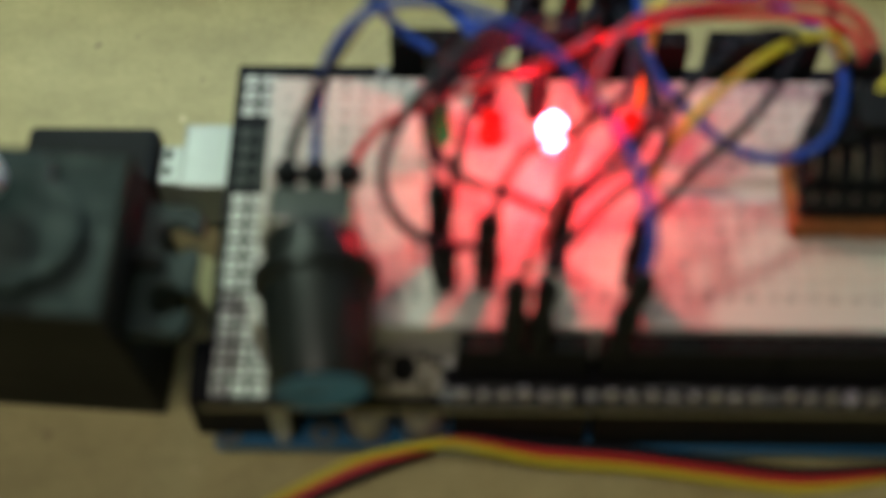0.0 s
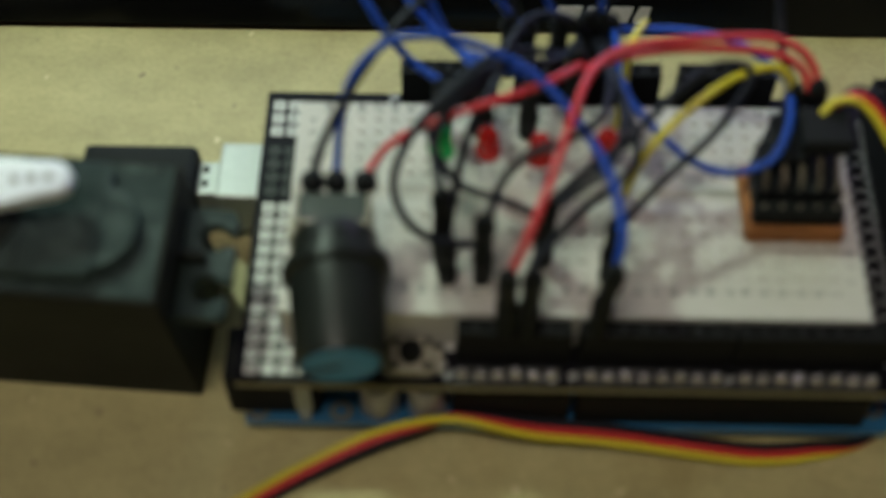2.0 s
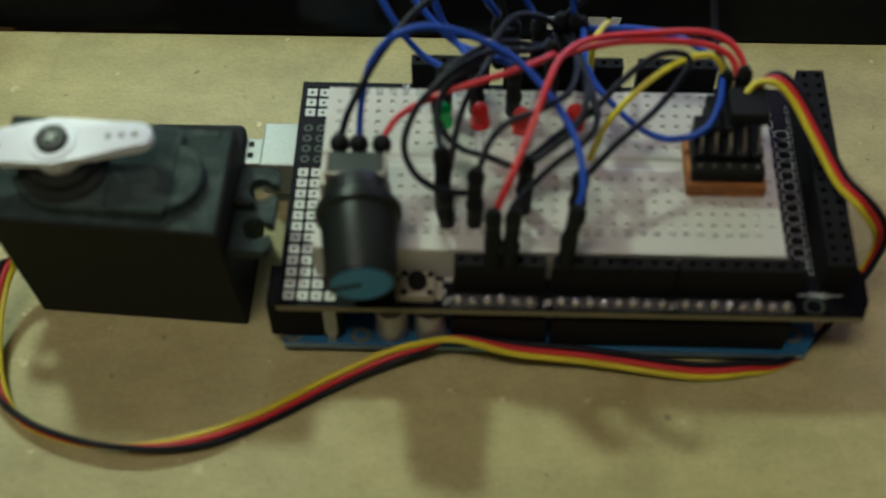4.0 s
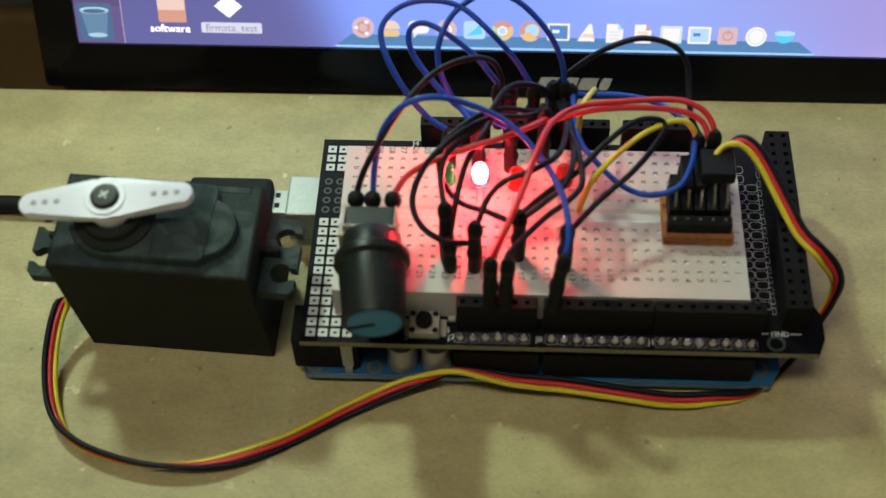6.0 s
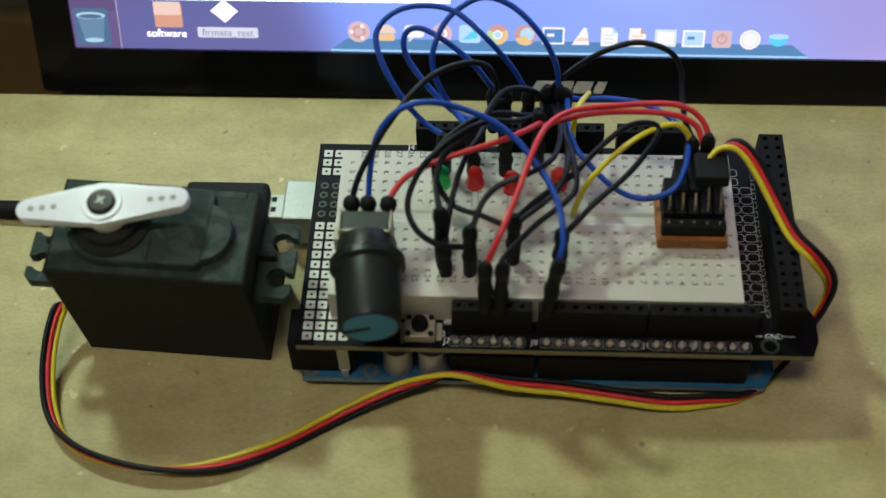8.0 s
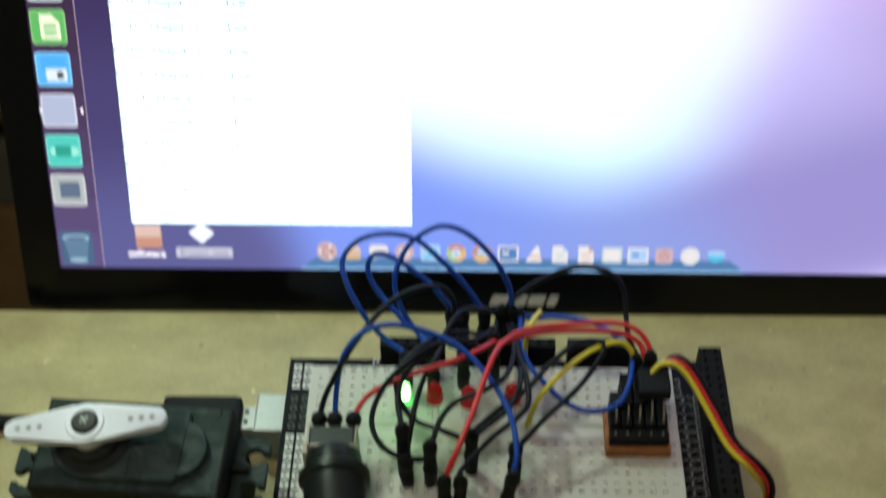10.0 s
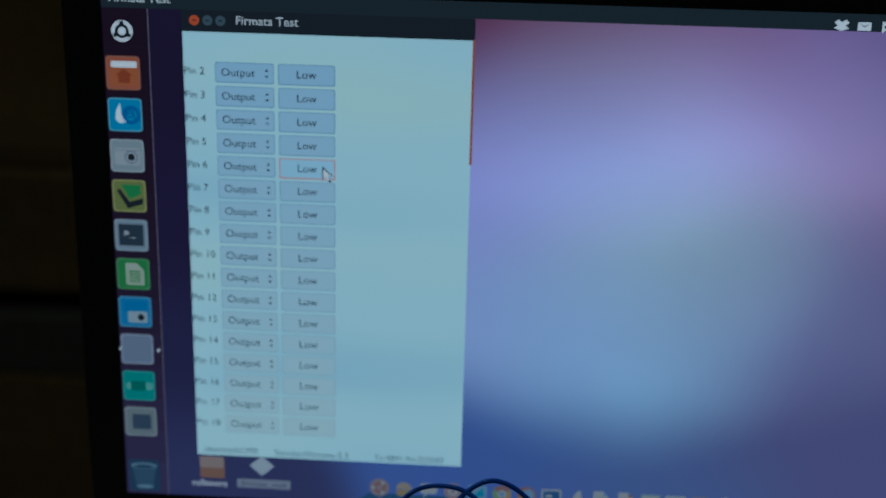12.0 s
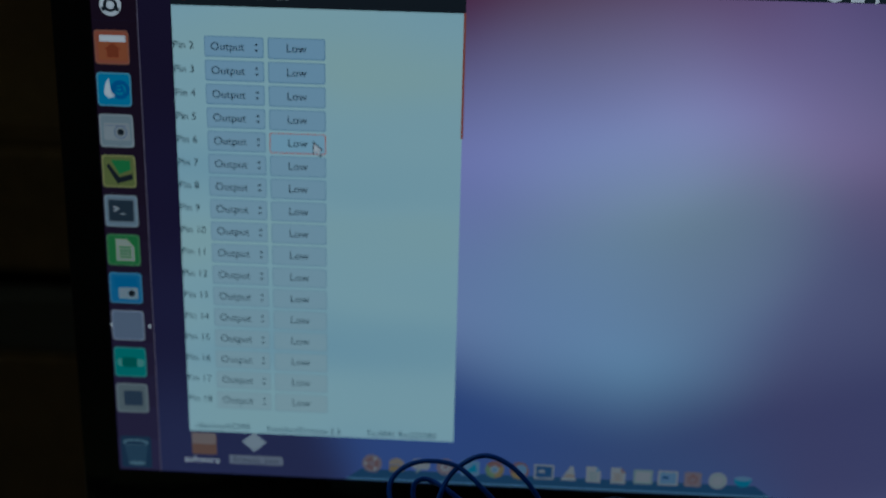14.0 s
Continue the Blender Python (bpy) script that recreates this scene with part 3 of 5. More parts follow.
    # launcher icons
    frame_tones = ((150, 104, 88), (104, 172, 206), (160, 182, 194), (150, 162, 108), (146, 172, 190), (92, 152, 104), (92, 158, 204), (146, 166, 192), (84, 166, 166), (140, 160, 170))
    tones = ((158, 96, 78), (56, 152, 208), (138, 162, 176), (116, 134, 80), (128, 154, 174), (64, 138, 80), (58, 134, 194), (116, 138, 168), (52, 150, 150), (116, 136, 146))
    for k, (c, rim) in enumerate(zip(tones, frame_tones)):
        v = 12.93 - k * 1.0645
        part("launcher_icon", tile(-7.54, v - 0.43, -6.67, v + 0.43, 0.008, 0.09), pixels("screen_icon_rim", rim, 0.62), d)
        part("launcher_icon", tile(-7.50, v - 0.39, -6.71, v + 0.39, 0.013, 0.07), pixels("screen_icon", c, 0.62), d)
    g = lambda k: 12.93 - k * 1.0645  # noqa: E731
    part("icon_mark", disc(-7.08, 13.98, 0.27, 0.010), white, d)
    part("icon_mark", disc(-7.08, 13.98, 0.18, 0.016, 24, 0.10), dark, d)
    for a in (90, 210, 330):
        part("icon_mark", disc(-7.08 + 0.2 * math.cos(radians(a)), 13.98 + 0.2 * math.sin(radians(a)), 0.055, 0.022), dark, d)
    v = g(0)
    part("icon_mark", tile(-7.4, v + 0.02, -6.75, v + 0.3, 0.016, 0.03), white, d)
    part("icon_mark", tile(-7.44, v - 0.33, -6.71, v + 0.14, 0.022, 0.04), pixels("screen_deep_orange", (164, 100, 68), 0.62), d)
    part("icon_mark", poly([(-7.3, v - 0.05), (-7.08, v + 0.12), (-6.86, v - 0.05), (-6.93, v - 0.05), (-6.93, v - 0.25), (-7.23, v - 0.25), (-7.23, v - 0.05)], 0.028), pixels("screen_brown", (138, 72, 48), 0.62), d)
    v = g(1)
    part("icon_mark", poly([(-7.36, v - 0.12), (-7.33, v + 0.12), (-7.22, v + 0.3), (-7.2, v), (-7.08, v - 0.18), (-7.25, v - 0.22)], 0.016), white, d)
    part("icon_mark", disc(-6.95, v, 0.24, 0.016, 24, 0.15), pixels("screen_blue_deep", (34, 112, 180), 0.62), d)
    for a in (0.05, 0.16):
        part("icon_mark", disc(-6.98, v - 0.12 + a, 0.16 - a * 0.3, 0.022, 20, 0.12 - a * 0.3), bpy.data.materials["screen_blue_deep"], d)
    v = g(2)
    part("icon_mark", tile(-7.42, v - 0.24, -6.77, v + 0.20, 0.016, 0.04), pixels("screen_camera", (160, 180, 192), 0.62), d)
    part("icon_mark", tile(-7.42, v + 0.13, -6.77, v + 0.155, 0.020, 0.01), grey_, d)
    part("icon_mark", disc(-7.0, v - 0.03, 0.18, 0.022, 24, 0.13), grey_, d)
    part("icon_mark", disc(-7.0, v - 0.03, 0.09, 0.022), dark, d)
    v = g(3)
    part("icon_mark", poly([(-7.35, v + 0.2), (-7.1, v - 0.15), (-6.75, v - 0.05), (-6.75, v - 0.2), (-7.15, v - 0.33), (-7.42, v + 0.14)], 0.022), dark, d)
    part("icon_mark", poly([(-7.3, v + 0.3), (-7.1, v - 0.08), (-6.8, v + 0.05), (-6.8, v + 0.3)], 0.016), green, d)
    v = g(4)
    part("icon_mark", tile(-7.43, v - 0.28, -6.78, v + 0.30, 0.016, 0.03), pixels("screen_terminal", (38, 52, 66)), d)
    lit_text("icon_text", ">_", 0.3, -7.32, v + 0.05, 0.022, white, d)
    v = g(5)
    part("icon_mark", poly([(-7.3, v - 0.3), (-6.82, v - 0.3), (-6.82, v + 0.1), (-7.0, v + 0.3), (-7.3, v + 0.3)], 0.016), pixels("screen_paper", (168, 190, 180), 0.62), d)
    for r in range(4):
        part("icon_mark", tile(-7.22, v - 0.22 + r * 0.09, -6.9, v - 0.17 + r * 0.09, 0.022, 0.01), green, d)
    v = g(6)
    part("icon_mark", tile(-7.4, v - 0.02, -6.8, v + 0.3, 0.016, 0.03), pixels("screen_sky", (50, 128, 190), 0.62), d)
    part("icon_mark", tile(-7.3, v - 0.30, -6.78, v + 0.02, 0.022, 0.05), pixels("screen_case", (150, 178, 196), 0.62), d)
    part("icon_mark", disc(-6.95, v - 0.14, 0.09, 0.028), dark, d)
    v = g(7)
    lit_text("icon_text", "?", 0.4, -7.08, v, 0.016, edge, d, True)
    part("icon_mark", poly([(-7.53, v), (-7.61 + 0.04, v + 0.07), (-7.61 + 0.04, v - 0.07)], 0.016), white, d)
    part("icon_mark", poly([(-6.58, v), (-6.5, v + 0.07), (-6.5, v - 0.07)], 0.016), white, d)
    v = g(8)
    part("icon_mark", tile(-7.45, v - 0.12, -6.73, v + 0.10, 0.018, 0.08), pixels("screen_pale_teal", (104, 176, 172), 0.62), d)
    part("icon_mark", tile(-7.32, v - 0.14, -6.92, v + 0.14, 0.022, 0.04), pixels("screen_deep_teal", (30, 118, 112), 0.62), d)
    v = g(9)
    part("icon_mark", tile(-7.33, v - 0.22, -6.82, v + 0.22, 0.016, 0.02), pixels("screen_slate", (58, 78, 102), 0.7), d)
    # the clear bin: a pale tile, the glass, its rim and foot
    oval = lambda u, v_, a_, b_: [(u + a_ * math.cos(k * math.pi / 12), v_ + b_ * math.sin(k * math.pi / 12)) for k in range(24)]  # noqa: E731
    part("icon_mark", tile(-7.50, 1.24, -6.66, 2.20, 0.010, 0.06), pixels("screen_bin", (44, 70, 100), 0.7), d)
    part("icon_mark", poly([(-7.30, 1.38), (-6.84, 1.38), (-6.74, 2.02), (-7.42, 2.02)], 0.016), pixels("screen_bin_glass", (58, 88, 116), 0.7), d)
    part("icon_mark", poly(oval(-7.08, 2.02, 0.36, 0.09), 0.022), pixels("screen_bin_rim", (98, 134, 156), 0.7), d)
    part("icon_mark", poly(oval(-7.08, 2.00, 0.28, 0.055), 0.028), bpy.data.materials["screen_bin"], d)
    part("icon_mark", poly(oval(-7.07, 1.38, 0.24, 0.06), 0.022), bpy.data.materials["screen_bin_rim"], d)
    # icons on the desktop
    part("desktop_icon", tile(-5.52, 1.74, -4.84, 2.36, 0.010, 0.05), pixels("screen_apricot", (160, 132, 122), 0.4), d)
    part("desktop_icon", tile(-5.52, 2.06, -4.86, 2.40, 0.016, 0.04), pixels("screen_peach", (166, 160, 162), 0.46), d)
    part("desktop_icon", poly([(-4.14, 2.18), (-3.8, 1.88), (-3.46, 2.18), (-3.8, 2.47)], 0.010), pixels("screen_diamond", (150, 172, 190), 0.75), d)
    lit_text("desktop_label", "software", 0.28, -5.76, 1.58, 0.010, white, d)
    part("desktop_label", tile(-4.5, 1.49, -3.02, 1.76, 0.010, 0.04), pixels("screen_label", (146, 164, 190), 0.5), d)
    lit_text("desktop_label", "firmata_test", 0.26, -3.76, 1.62, 0.016, pixels("screen_label_ink", (96, 114, 150), 0.4), d, True)
    # the dock and its icons
    part("dock", poly([(-1.25, 1.22), (10.25, 1.22), (9.85, 1.52), (-0.85, 1.52)], 0.010), pixels("screen_dock", (40, 72, 108)), d)
    part("dock_edge", tile(-1.25, 1.19, 10.25, 1.24, 0.016, 0.01), pixels("screen_dock_edge", (76, 116, 148)), d)
    white_, cyan_ = pixels("screen_soft_white", (160, 176, 190), 0.55), pixels("screen_soft_cyan", (60, 150, 190), 0.55)
    rose, sand, mint = pixels("screen_rose", (142, 138, 154), 0.52), pixels("screen_sand", (156, 156, 152), 0.52), pixels("screen_mint", (136, 166, 176), 0.55)
    sky = pixels("screen_pale_blue", (112, 152, 194), 0.6)
    ember, leaf, gold = pixels("screen_ember", (140, 116, 120), 0.5), pixels("screen_leaf", (120, 155, 128), 0.55), pixels("screen_gold", (156, 148, 114), 0.5)
    slate = pixels("screen_slate_blue", (54, 96, 150), 0.6)
    place = lambda k: (-0.56 + k * 0.671, 1.70 - k * 0.004)  # noqa: E731

    def wedge(u, v, r, a0, a1):
        return [(u, v)] + [(u + r * math.cos(radians(a0 + (a1 - a0) * q / 8)), v + r * math.sin(radians(a0 + (a1 - a0) * q / 8))) for q in range(9)]

    def sheet_icon(k, fold, lines):
        u, v = place(k)
        part("dock_icon", poly([(u - 0.20, v - 0.24), (u + 0.20, v - 0.24), (u + 0.20, v + 0.10), (u + 0.07, v + 0.24), (u - 0.20, v + 0.24)], 0.018), white_, d)
        part("dock_icon_mark", poly([(u + 0.07, v + 0.24), (u + 0.20, v + 0.10), (u + 0.07, v + 0.10)], 0.024), fold, d)
        for q in range(3):
            part("dock_icon_mark", tile(u - 0.13, v - 0.16 + q * 0.09, u + 0.12, v - 0.12 + q * 0.09, 0.024, 0.01), lines, d)

    def frame_icon(k, inner_, mark_):
        u, v = place(k)
        part("dock_icon", tile(u - 0.27, v - 0.22, u + 0.27, v + 0.22, 0.018, 0.03), white_, d)
        part("dock_icon_mark", tile(u - 0.22, v - 0.17, u + 0.22, v + 0.17, 0.024, 0.02), inner_, d)
        part("dock_icon_mark", tile(u - 0.15, v - 0.02, u + 0.02, v + 0.06, 0.030, 0.01), mark_, d)

    # a round badge with a ring of dots
    u, v = place(0)
    part("dock_icon", disc(u, v, 0.27, 0.018), rose, d)
    part("dock_icon_mark", disc(u, v, 0.17, 0.024, 24, 0.10), ember, d)
    for a_ in (60, 180, 300):
        part("dock_icon_mark", disc(u + 0.17 * math.cos(radians(a_)), v + 0.17 * math.sin(radians(a_)), 0.05, 0.030), white_, d)
    # a small pale figure on a round foot
    u, v = place(1)
    part("dock_icon", poly(wedge(u, v - 0.02, 0.22, 0, 180), 0.018), sand, d)
    part("dock_icon_mark", tile(u - 0.20, v - 0.22, u + 0.20, v - 0.04, 0.018, 0.05), gold, d)
    # a speech bubble
    u, v = place(2)
    part("dock_icon", tile(u - 0.25, v - 0.12, u + 0.25, v + 0.20, 0.018, 0.12), white_, d)
    part("dock_icon_mark", poly([(u - 0.12, v - 0.10), (u + 0.02, v - 0.10), (u - 0.14, v - 0.25)], 0.018), mint, d)
    # a pink round badge
    u, v = place(3)
    part("dock_icon", disc(u, v, 0.25, 0.018), rose, d)
    part("dock_icon_mark", disc(u, v, 0.13, 0.024, 20, 0.07), white_, d)
    # a blue tile with a light wing
    u, v = place(4)
    part("dock_icon", tile(u - 0.26, v - 0.23, u + 0.26, v + 0.23, 0.018, 0.08), sky, d)
    part("dock_icon_mark", poly([(u - 0.20, v - 0.16), (u + 0.20, v - 0.10), (u + 0.14, v + 0.16), (u - 0.02, v)], 0.024), cyan_, d)
    # a wheel in three colours
    u, v = place(5)
    for a_, c_ in ((30, ember), (150, leaf), (270, gold)):
        part("dock_icon", poly(wedge(u, v, 0.26, a_, a_ + 120), 0.018), c_, d)
    part("dock_icon_mark", disc(u, v, 0.12, 0.024), white_, d)
    part("dock_icon_mark", disc(u, v, 0.085, 0.030), sky, d)
    # an orange ring round a blue ball
    u, v = place(6)
    part("dock_icon", disc(u, v, 0.26, 0.018), ember, d)
    part("dock_icon_mark", disc(u + 0.04, v + 0.02, 0.17, 0.024), sky, d)
    part("dock_icon_mark", poly(wedge(u, v, 0.26, 200, 310), 0.030), gold, d)
    frame_icon(7, slate, white_)
    # a leaning cone
    u, v = place(8)
    part("dock_icon", poly([(u - 0.22, v - 0.22), (u + 0.20, v - 0.22), (u + 0.12, v + 0.22), (u + 0.04, v + 0.22)], 0.018), white_, d)
    part("dock_icon_mark", poly([(u - 0.14, v - 0.12), (u + 0.18, v - 0.12), (u + 0.165, v - 0.03), (u - 0.07, v - 0.03)], 0.024), sand, d)
    sheet_icon(9, sky, mint)
    sheet_icon(10, ember, sand)
    u, v = place(11)
    part("dock_icon", tile(u - 0.26, v - 0.22, u + 0.26, v + 0.22, 0.018, 0.04), mint, d)
    part("dock_icon_mark", tile(u - 0.20, v - 0.16, u + 0.20, v + 0.16, 0.024, 0.03), white_, d)
    frame_icon(12, sky, slate)
    # a pink tile with a power ring
    u, v = place(13)
    part("dock_icon", tile(u - 0.23, v - 0.22, u + 0.23, v + 0.22, 0.018, 0.06), rose, d)
    part("dock_icon_mark", disc(u, v, 0.13, 0.024, 20, 0.09), ember, d)
    part("dock_icon_mark", tile(u - 0.02, v + 0.02, u + 0.02, v + 0.16, 0.030, 0.01), ember, d)
    u, v = place(14)
    part("dock_icon", disc(u, v, 0.25, 0.018), white_, d)
    part("dock_icon_mark", disc(u, v, 0.20, 0.024, 24, 0.17), mint, d)
    # a blue bowl
    u, v = place(15)
    part("dock_icon", poly(wedge(u, v + 0.08, 0.24, 180, 360), 0.018), cyan_, d)
    part("dock_icon_mark", poly(oval(u, v + 0.10, 0.24, 0.07), 0.024), sky, d)
    return t


computer_screen()


# ---- controller board, shield and breadboard ----
PITCH = 0.254


def socket_strip(parent, x, y, z0, z1, count, rows=1, along="x", name="header", ends=(0.0, 0.0)):
    """A black female header with square sockets, its first socket at x, y."""
    bm = bmesh.new()
    n, m = (count, rows) if along == "x" else (rows, count)
    lo, hi = (x - PITCH / 2, y - PITCH / 2, z0), (x + (n - 0.5) * PITCH, y + (m - 0.5) * PITCH, z1)
    wall, pit = 0.078, 0.12
    for a, b in ((lo[0] - ends[0], lo[0]), (hi[0], hi[0] + ends[1])):
        if b > a:
            box(bm, (a, lo[1], z0), (b, hi[1], z1))
    bx = lambda a, b: box(bm, a, b)  # noqa: E731
    bx(lo, (hi[0], hi[1], z1 - pit))
    for i in range(n + 1):
        xa = lo[0] + i * PITCH
        bx((max(lo[0], xa - wall), lo[1], z1 - pit), (min(hi[0], xa + wall), hi[1], z1))
    for j in range(m + 1):
        ya = lo[1] + j * PITCH
        for i in range(n):
            xa = lo[0] + i * PITCH
            bx((xa + wall, max(lo[1], ya - wall), z1 - pit), (xa + PITCH - wall, min(hi[1], ya + wall), z1))
    return part(name, bm, HEADER_BLACK, parent)


def controller():
    t = thing("controller_board", label="blue microcontroller board lying under a black shield", category="circuit board")
    bm = bmesh.new()
    slab(bm, [(-1.13, -1.1), (8.48, -1.1), (8.72, -0.72), (8.72, 3.7), (8.48, 4.2), (-1.13, 4.2)], 0.22, 0.345)
    part("board", bm, BLUE_EDGE, t, "board core with a pale blue edge")
    bm = bmesh.new()
    slab(bm, [(-1.13, -1.1), (8.48, -1.1), (8.72, -0.72), (8.72, 3.7), (8.48, 4.2), (-1.13, 4.2)], 0.346, 0.38, 0.008)
    part("solder_mask", bm, BLUE_PCB, t)
    for x, n in ((2.11, 6), (3.93, 8), (6.12, 8)):
        part("header", boxes(((x - 0.13, -1.02, 0.38), (x + (n + (0.25 if x < 6 else -0.3)) * PITCH, -0.77, 1.23)), bevel=0.01), HEADER_BLACK, t)
    for x, n in ((1.2, 6), (3.0, 8), (5.5, 6)):
        part("header", boxes(((x - 0.13, 3.85, 0.38), (x + (n - 0.5) * PITCH, 4.1, 1.23)), bevel=0.01), HEADER_BLACK, t)
    part("header", boxes(((8.0, -0.3, 0.38), (8.5, 3.7, 1.23)), bevel=0.01), HEADER_BLACK, t)
    for x in (0.88, 1.6):
        bm = bmesh.new()
        lathe(bm, [(0.33, 0.38), (0.33, 0.46), (0.31, 0.5), (0.31, 1.08), (0.29, 1.13), (0, 1.13)], 24, shift(x, -0.72, 0))
        smooth(part("capacitor", bm, CAN, t, "silver capacitor can"))
    bm = boxes(((-1.86, 2.35, 0.38), (-0.2, 3.44, 1.32)), bevel=0.05)
    part("usb_socket", bm, STEEL, t, "bright metal socket")
    bm = boxes(((-1.36, -0.95, 0.38), (0.0, -0.05, 1.42)), bevel=0.05)
    part("power_jack", bm, HEADER_BLACK, t)
    part("spacer", boxes(((-0.33, -1.04, 0.62), (-0.10, -0.98, 1.49)), ((-0.29, -1.06, 0.38), (-0.14, -1.0, 0.62))), STEEL, t, "short metal strip")
    for x, y in ((-0.95, -0.9), (0.3, -0.9), (8.3, -0.7)):
        bm = bmesh.new()
        lathe(bm, [(0.10, 0.383), (0.10, 0.388), (0.17, 0.388), (0.17, 0.383)], 20, shift(x, y, 0))
        part("hole_ring", bm, RING, t, "dull copper ring round a screw hole")
    for x in (0, 3.5, 8.0):
        for y in (-0.6, 3.6):
            part("foot", boxes(((x, y, 0), (x + 0.3, y + 0.3, 0.22))), RUBBER, t)


controller()


def shield():
    t = thing("shield_board", label="black prototyping shield with tinned pads and long headers", category="circuit board")
    outline = [(-1.13, -1.1), (9.24, -1.1), (9.38, -0.75), (9.38, -0.2), (9.22, 0.1), (9.22, 4.0), (9.0, 4.24), (-1.13, 4.24)]
    bm = bmesh.new()
    slab(bm, outline, 1.49, 1.642)
    part("board", bm, PCB_EDGE, t, "board core with a pale edge")
    bm = bmesh.new()
    slab(bm, outline, 1.6425, 1.652)
    part("solder_mask", bm, PCB, t)
    z = 1.652
    for x, n in ((2.11, 6), (3.93, 8), (6.12, 8)):
        socket_strip(t, x + 0.05, -0.61, z, 2.5, n, ends=(0.10 if n == 8 else 0.0, 0.08 if n == 6 else 0.02))
        for i in range(n):
            bm = bmesh.new()
            h = 0.85 + 0.3 * ((i * 7 + n * 3) % 5) / 4
            lathe(bm, [(0.105, 0), (0.10, 0.04 * h), (0.082, 0.10 * h), (0.055, 0.15 * h), (0.025, 0.18 * h), (0, 0.185 * h)], 12, shift(x + i * PITCH, -0.92, z))
            smooth(part("solder_joint", bm, TIN, t), 60)
            bm = bmesh.new()
            ring(bm, outline_rect(x + i * PITCH - 0.132, -1.045, x + i * PITCH + 0.132, -0.795, 0.075), 0.009, z + 0.002, z + 0.005 + 0.001 * (i % 2))
            part("pad_outline", bm, PALE_LINE, t)
    for x, n in ((1.2, 6), (3.0, 6), (4.55, 3), (5.6, 6)):
        socket_strip(t, x, 4.1, z, 2.5, n)
    socket_strip(t, 8.63, -0.46, z, 2.5, 18, 2, "y")
    # square tinned pads with drilled holes
    for i in range(4):
        for j in range(12):
            if i == 3 and j > 0 and j < 11:
                continue
            pad(t, -0.92 + i * 0.248, -0.88 + j * 0.2545, z)
    for i in range(2):
        for j in range(3):
            pad(t, -0.92 + i * 0.25, 3.43 + j * 0.26, z)
    for i in range(2):
        for j in range(4):
            bm = bmesh.new()
            lathe(bm, [(0.05, 0), (0.05, 0.006), (0.09, 0.006), (0.09, 0)], 14, shift(-0.92 + i * 0.25, 2.25 + j * 0.26, z))
            part("round_pad", bm, material("dull_pad", (0.030, 0.040, 0.030), 0.5) if i + j == 0 else bpy.data.materials["dull_pad"], t)
    # paired pads with white outlines beside the long header
    for j in range(15):
        y = 0.02 + j * PITCH
        for x in (8.0, 8.27):
            if x > 8.2 and j > 12:
                continue
            bm = bmesh.new()
            ring(bm, outline_rect(x - 0.13, y - 0.105, x + 0.13, y + 0.105, 0.07), 0.016, z + 0.003, z + 0.007)
            part("pad_outline", bm, PALE_LINE, t)
            bm = bmesh.new()
            lathe(bm, [(0.075, 0), (0.065, 0.03), (0, 0.04)], 10, shift(x, y, z))
            part("pad_joint", bm, HEADER_BLACK, t)
    for j in range(16):
        bm = bmesh.new()
        ring(bm, outline_rect(8.40, -0.2 + j * PITCH, 8.475, -0.02 + j * PITCH, 0.03), 0.014, z + 0.003, z + 0.007)
        part("pad_outline", bm, PALE_LINE, t)
    # white lettering and marks
    for s, x, y, size in (("GND", 8.31, -0.71, 0.165), ("J4", 0.86, 4.1, 0.2), ("J7", 1.86, -0.98, 0.19), ("J8", 3.62, -0.98, 0.19), ("J1", 5.86, -0.98, 0.19), ("2", 0.98, -1.0, 0.2), ("3", 1.80, -0.82, 0.2)):
        part("lettering", moved(words(s, size), shift(x, y, z + 0.004)), SILK, t)
    for x0, x1 in ((8.04, 8.27), (8.70, 8.92)):
        part("silk_line", boxes(((x0, -0.66, z + 0.002), (x1, -0.64, z + 0.005))), SILK, t)
    bm = bmesh.new()
    lathe(bm, [(0.13, 0.002), (0.13, 0.008), (0.19, 0.008), (0.19, 0.002)], 20, shift(8.4, -0.88, z))
    part("hole_ring", bm, bpy.data.materials["dull_pad"], t)
    # reset button
    bm = boxes(((1.07, -0.98, z), (1.69, -0.46, z + 0.24)), bevel=0.02)
    b = part("reset_button", bm, FRAME_TIN, t, "tin-topped push button")
    bm = bmesh.new()
    lathe(bm, [(0.17, 0), (0.17, 0.14), (0.15, 0.18), (0, 0.18)], 20, shift(1.38, -0.72, z + 0.24))
    smooth(part("plunger", bm, HEADER_BLACK, b))
    for x in (1.15, 1.61):
        for y in (-0.92, -0.53):
            bm = bmesh.new()
            lathe(bm, [(0.06, 0), (0.06, 0.03), (0, 0.05)], 10, shift(x, y, z + 0.24))
            part("rivet", bm, HEADER_BLACK, b)
    for x in (1.0, 1.72):
        part("button_foot", boxes(((x - 0.02, -0.92, z), (x + 0.1, -0.52, z + 0.03))), FRAME_TIN, t)
    part("small_lamp", boxes(((1.85, -0.55, z), (2.0, -0.45, z + 0.07)), bevel=0.01), PAD, t)
    return t


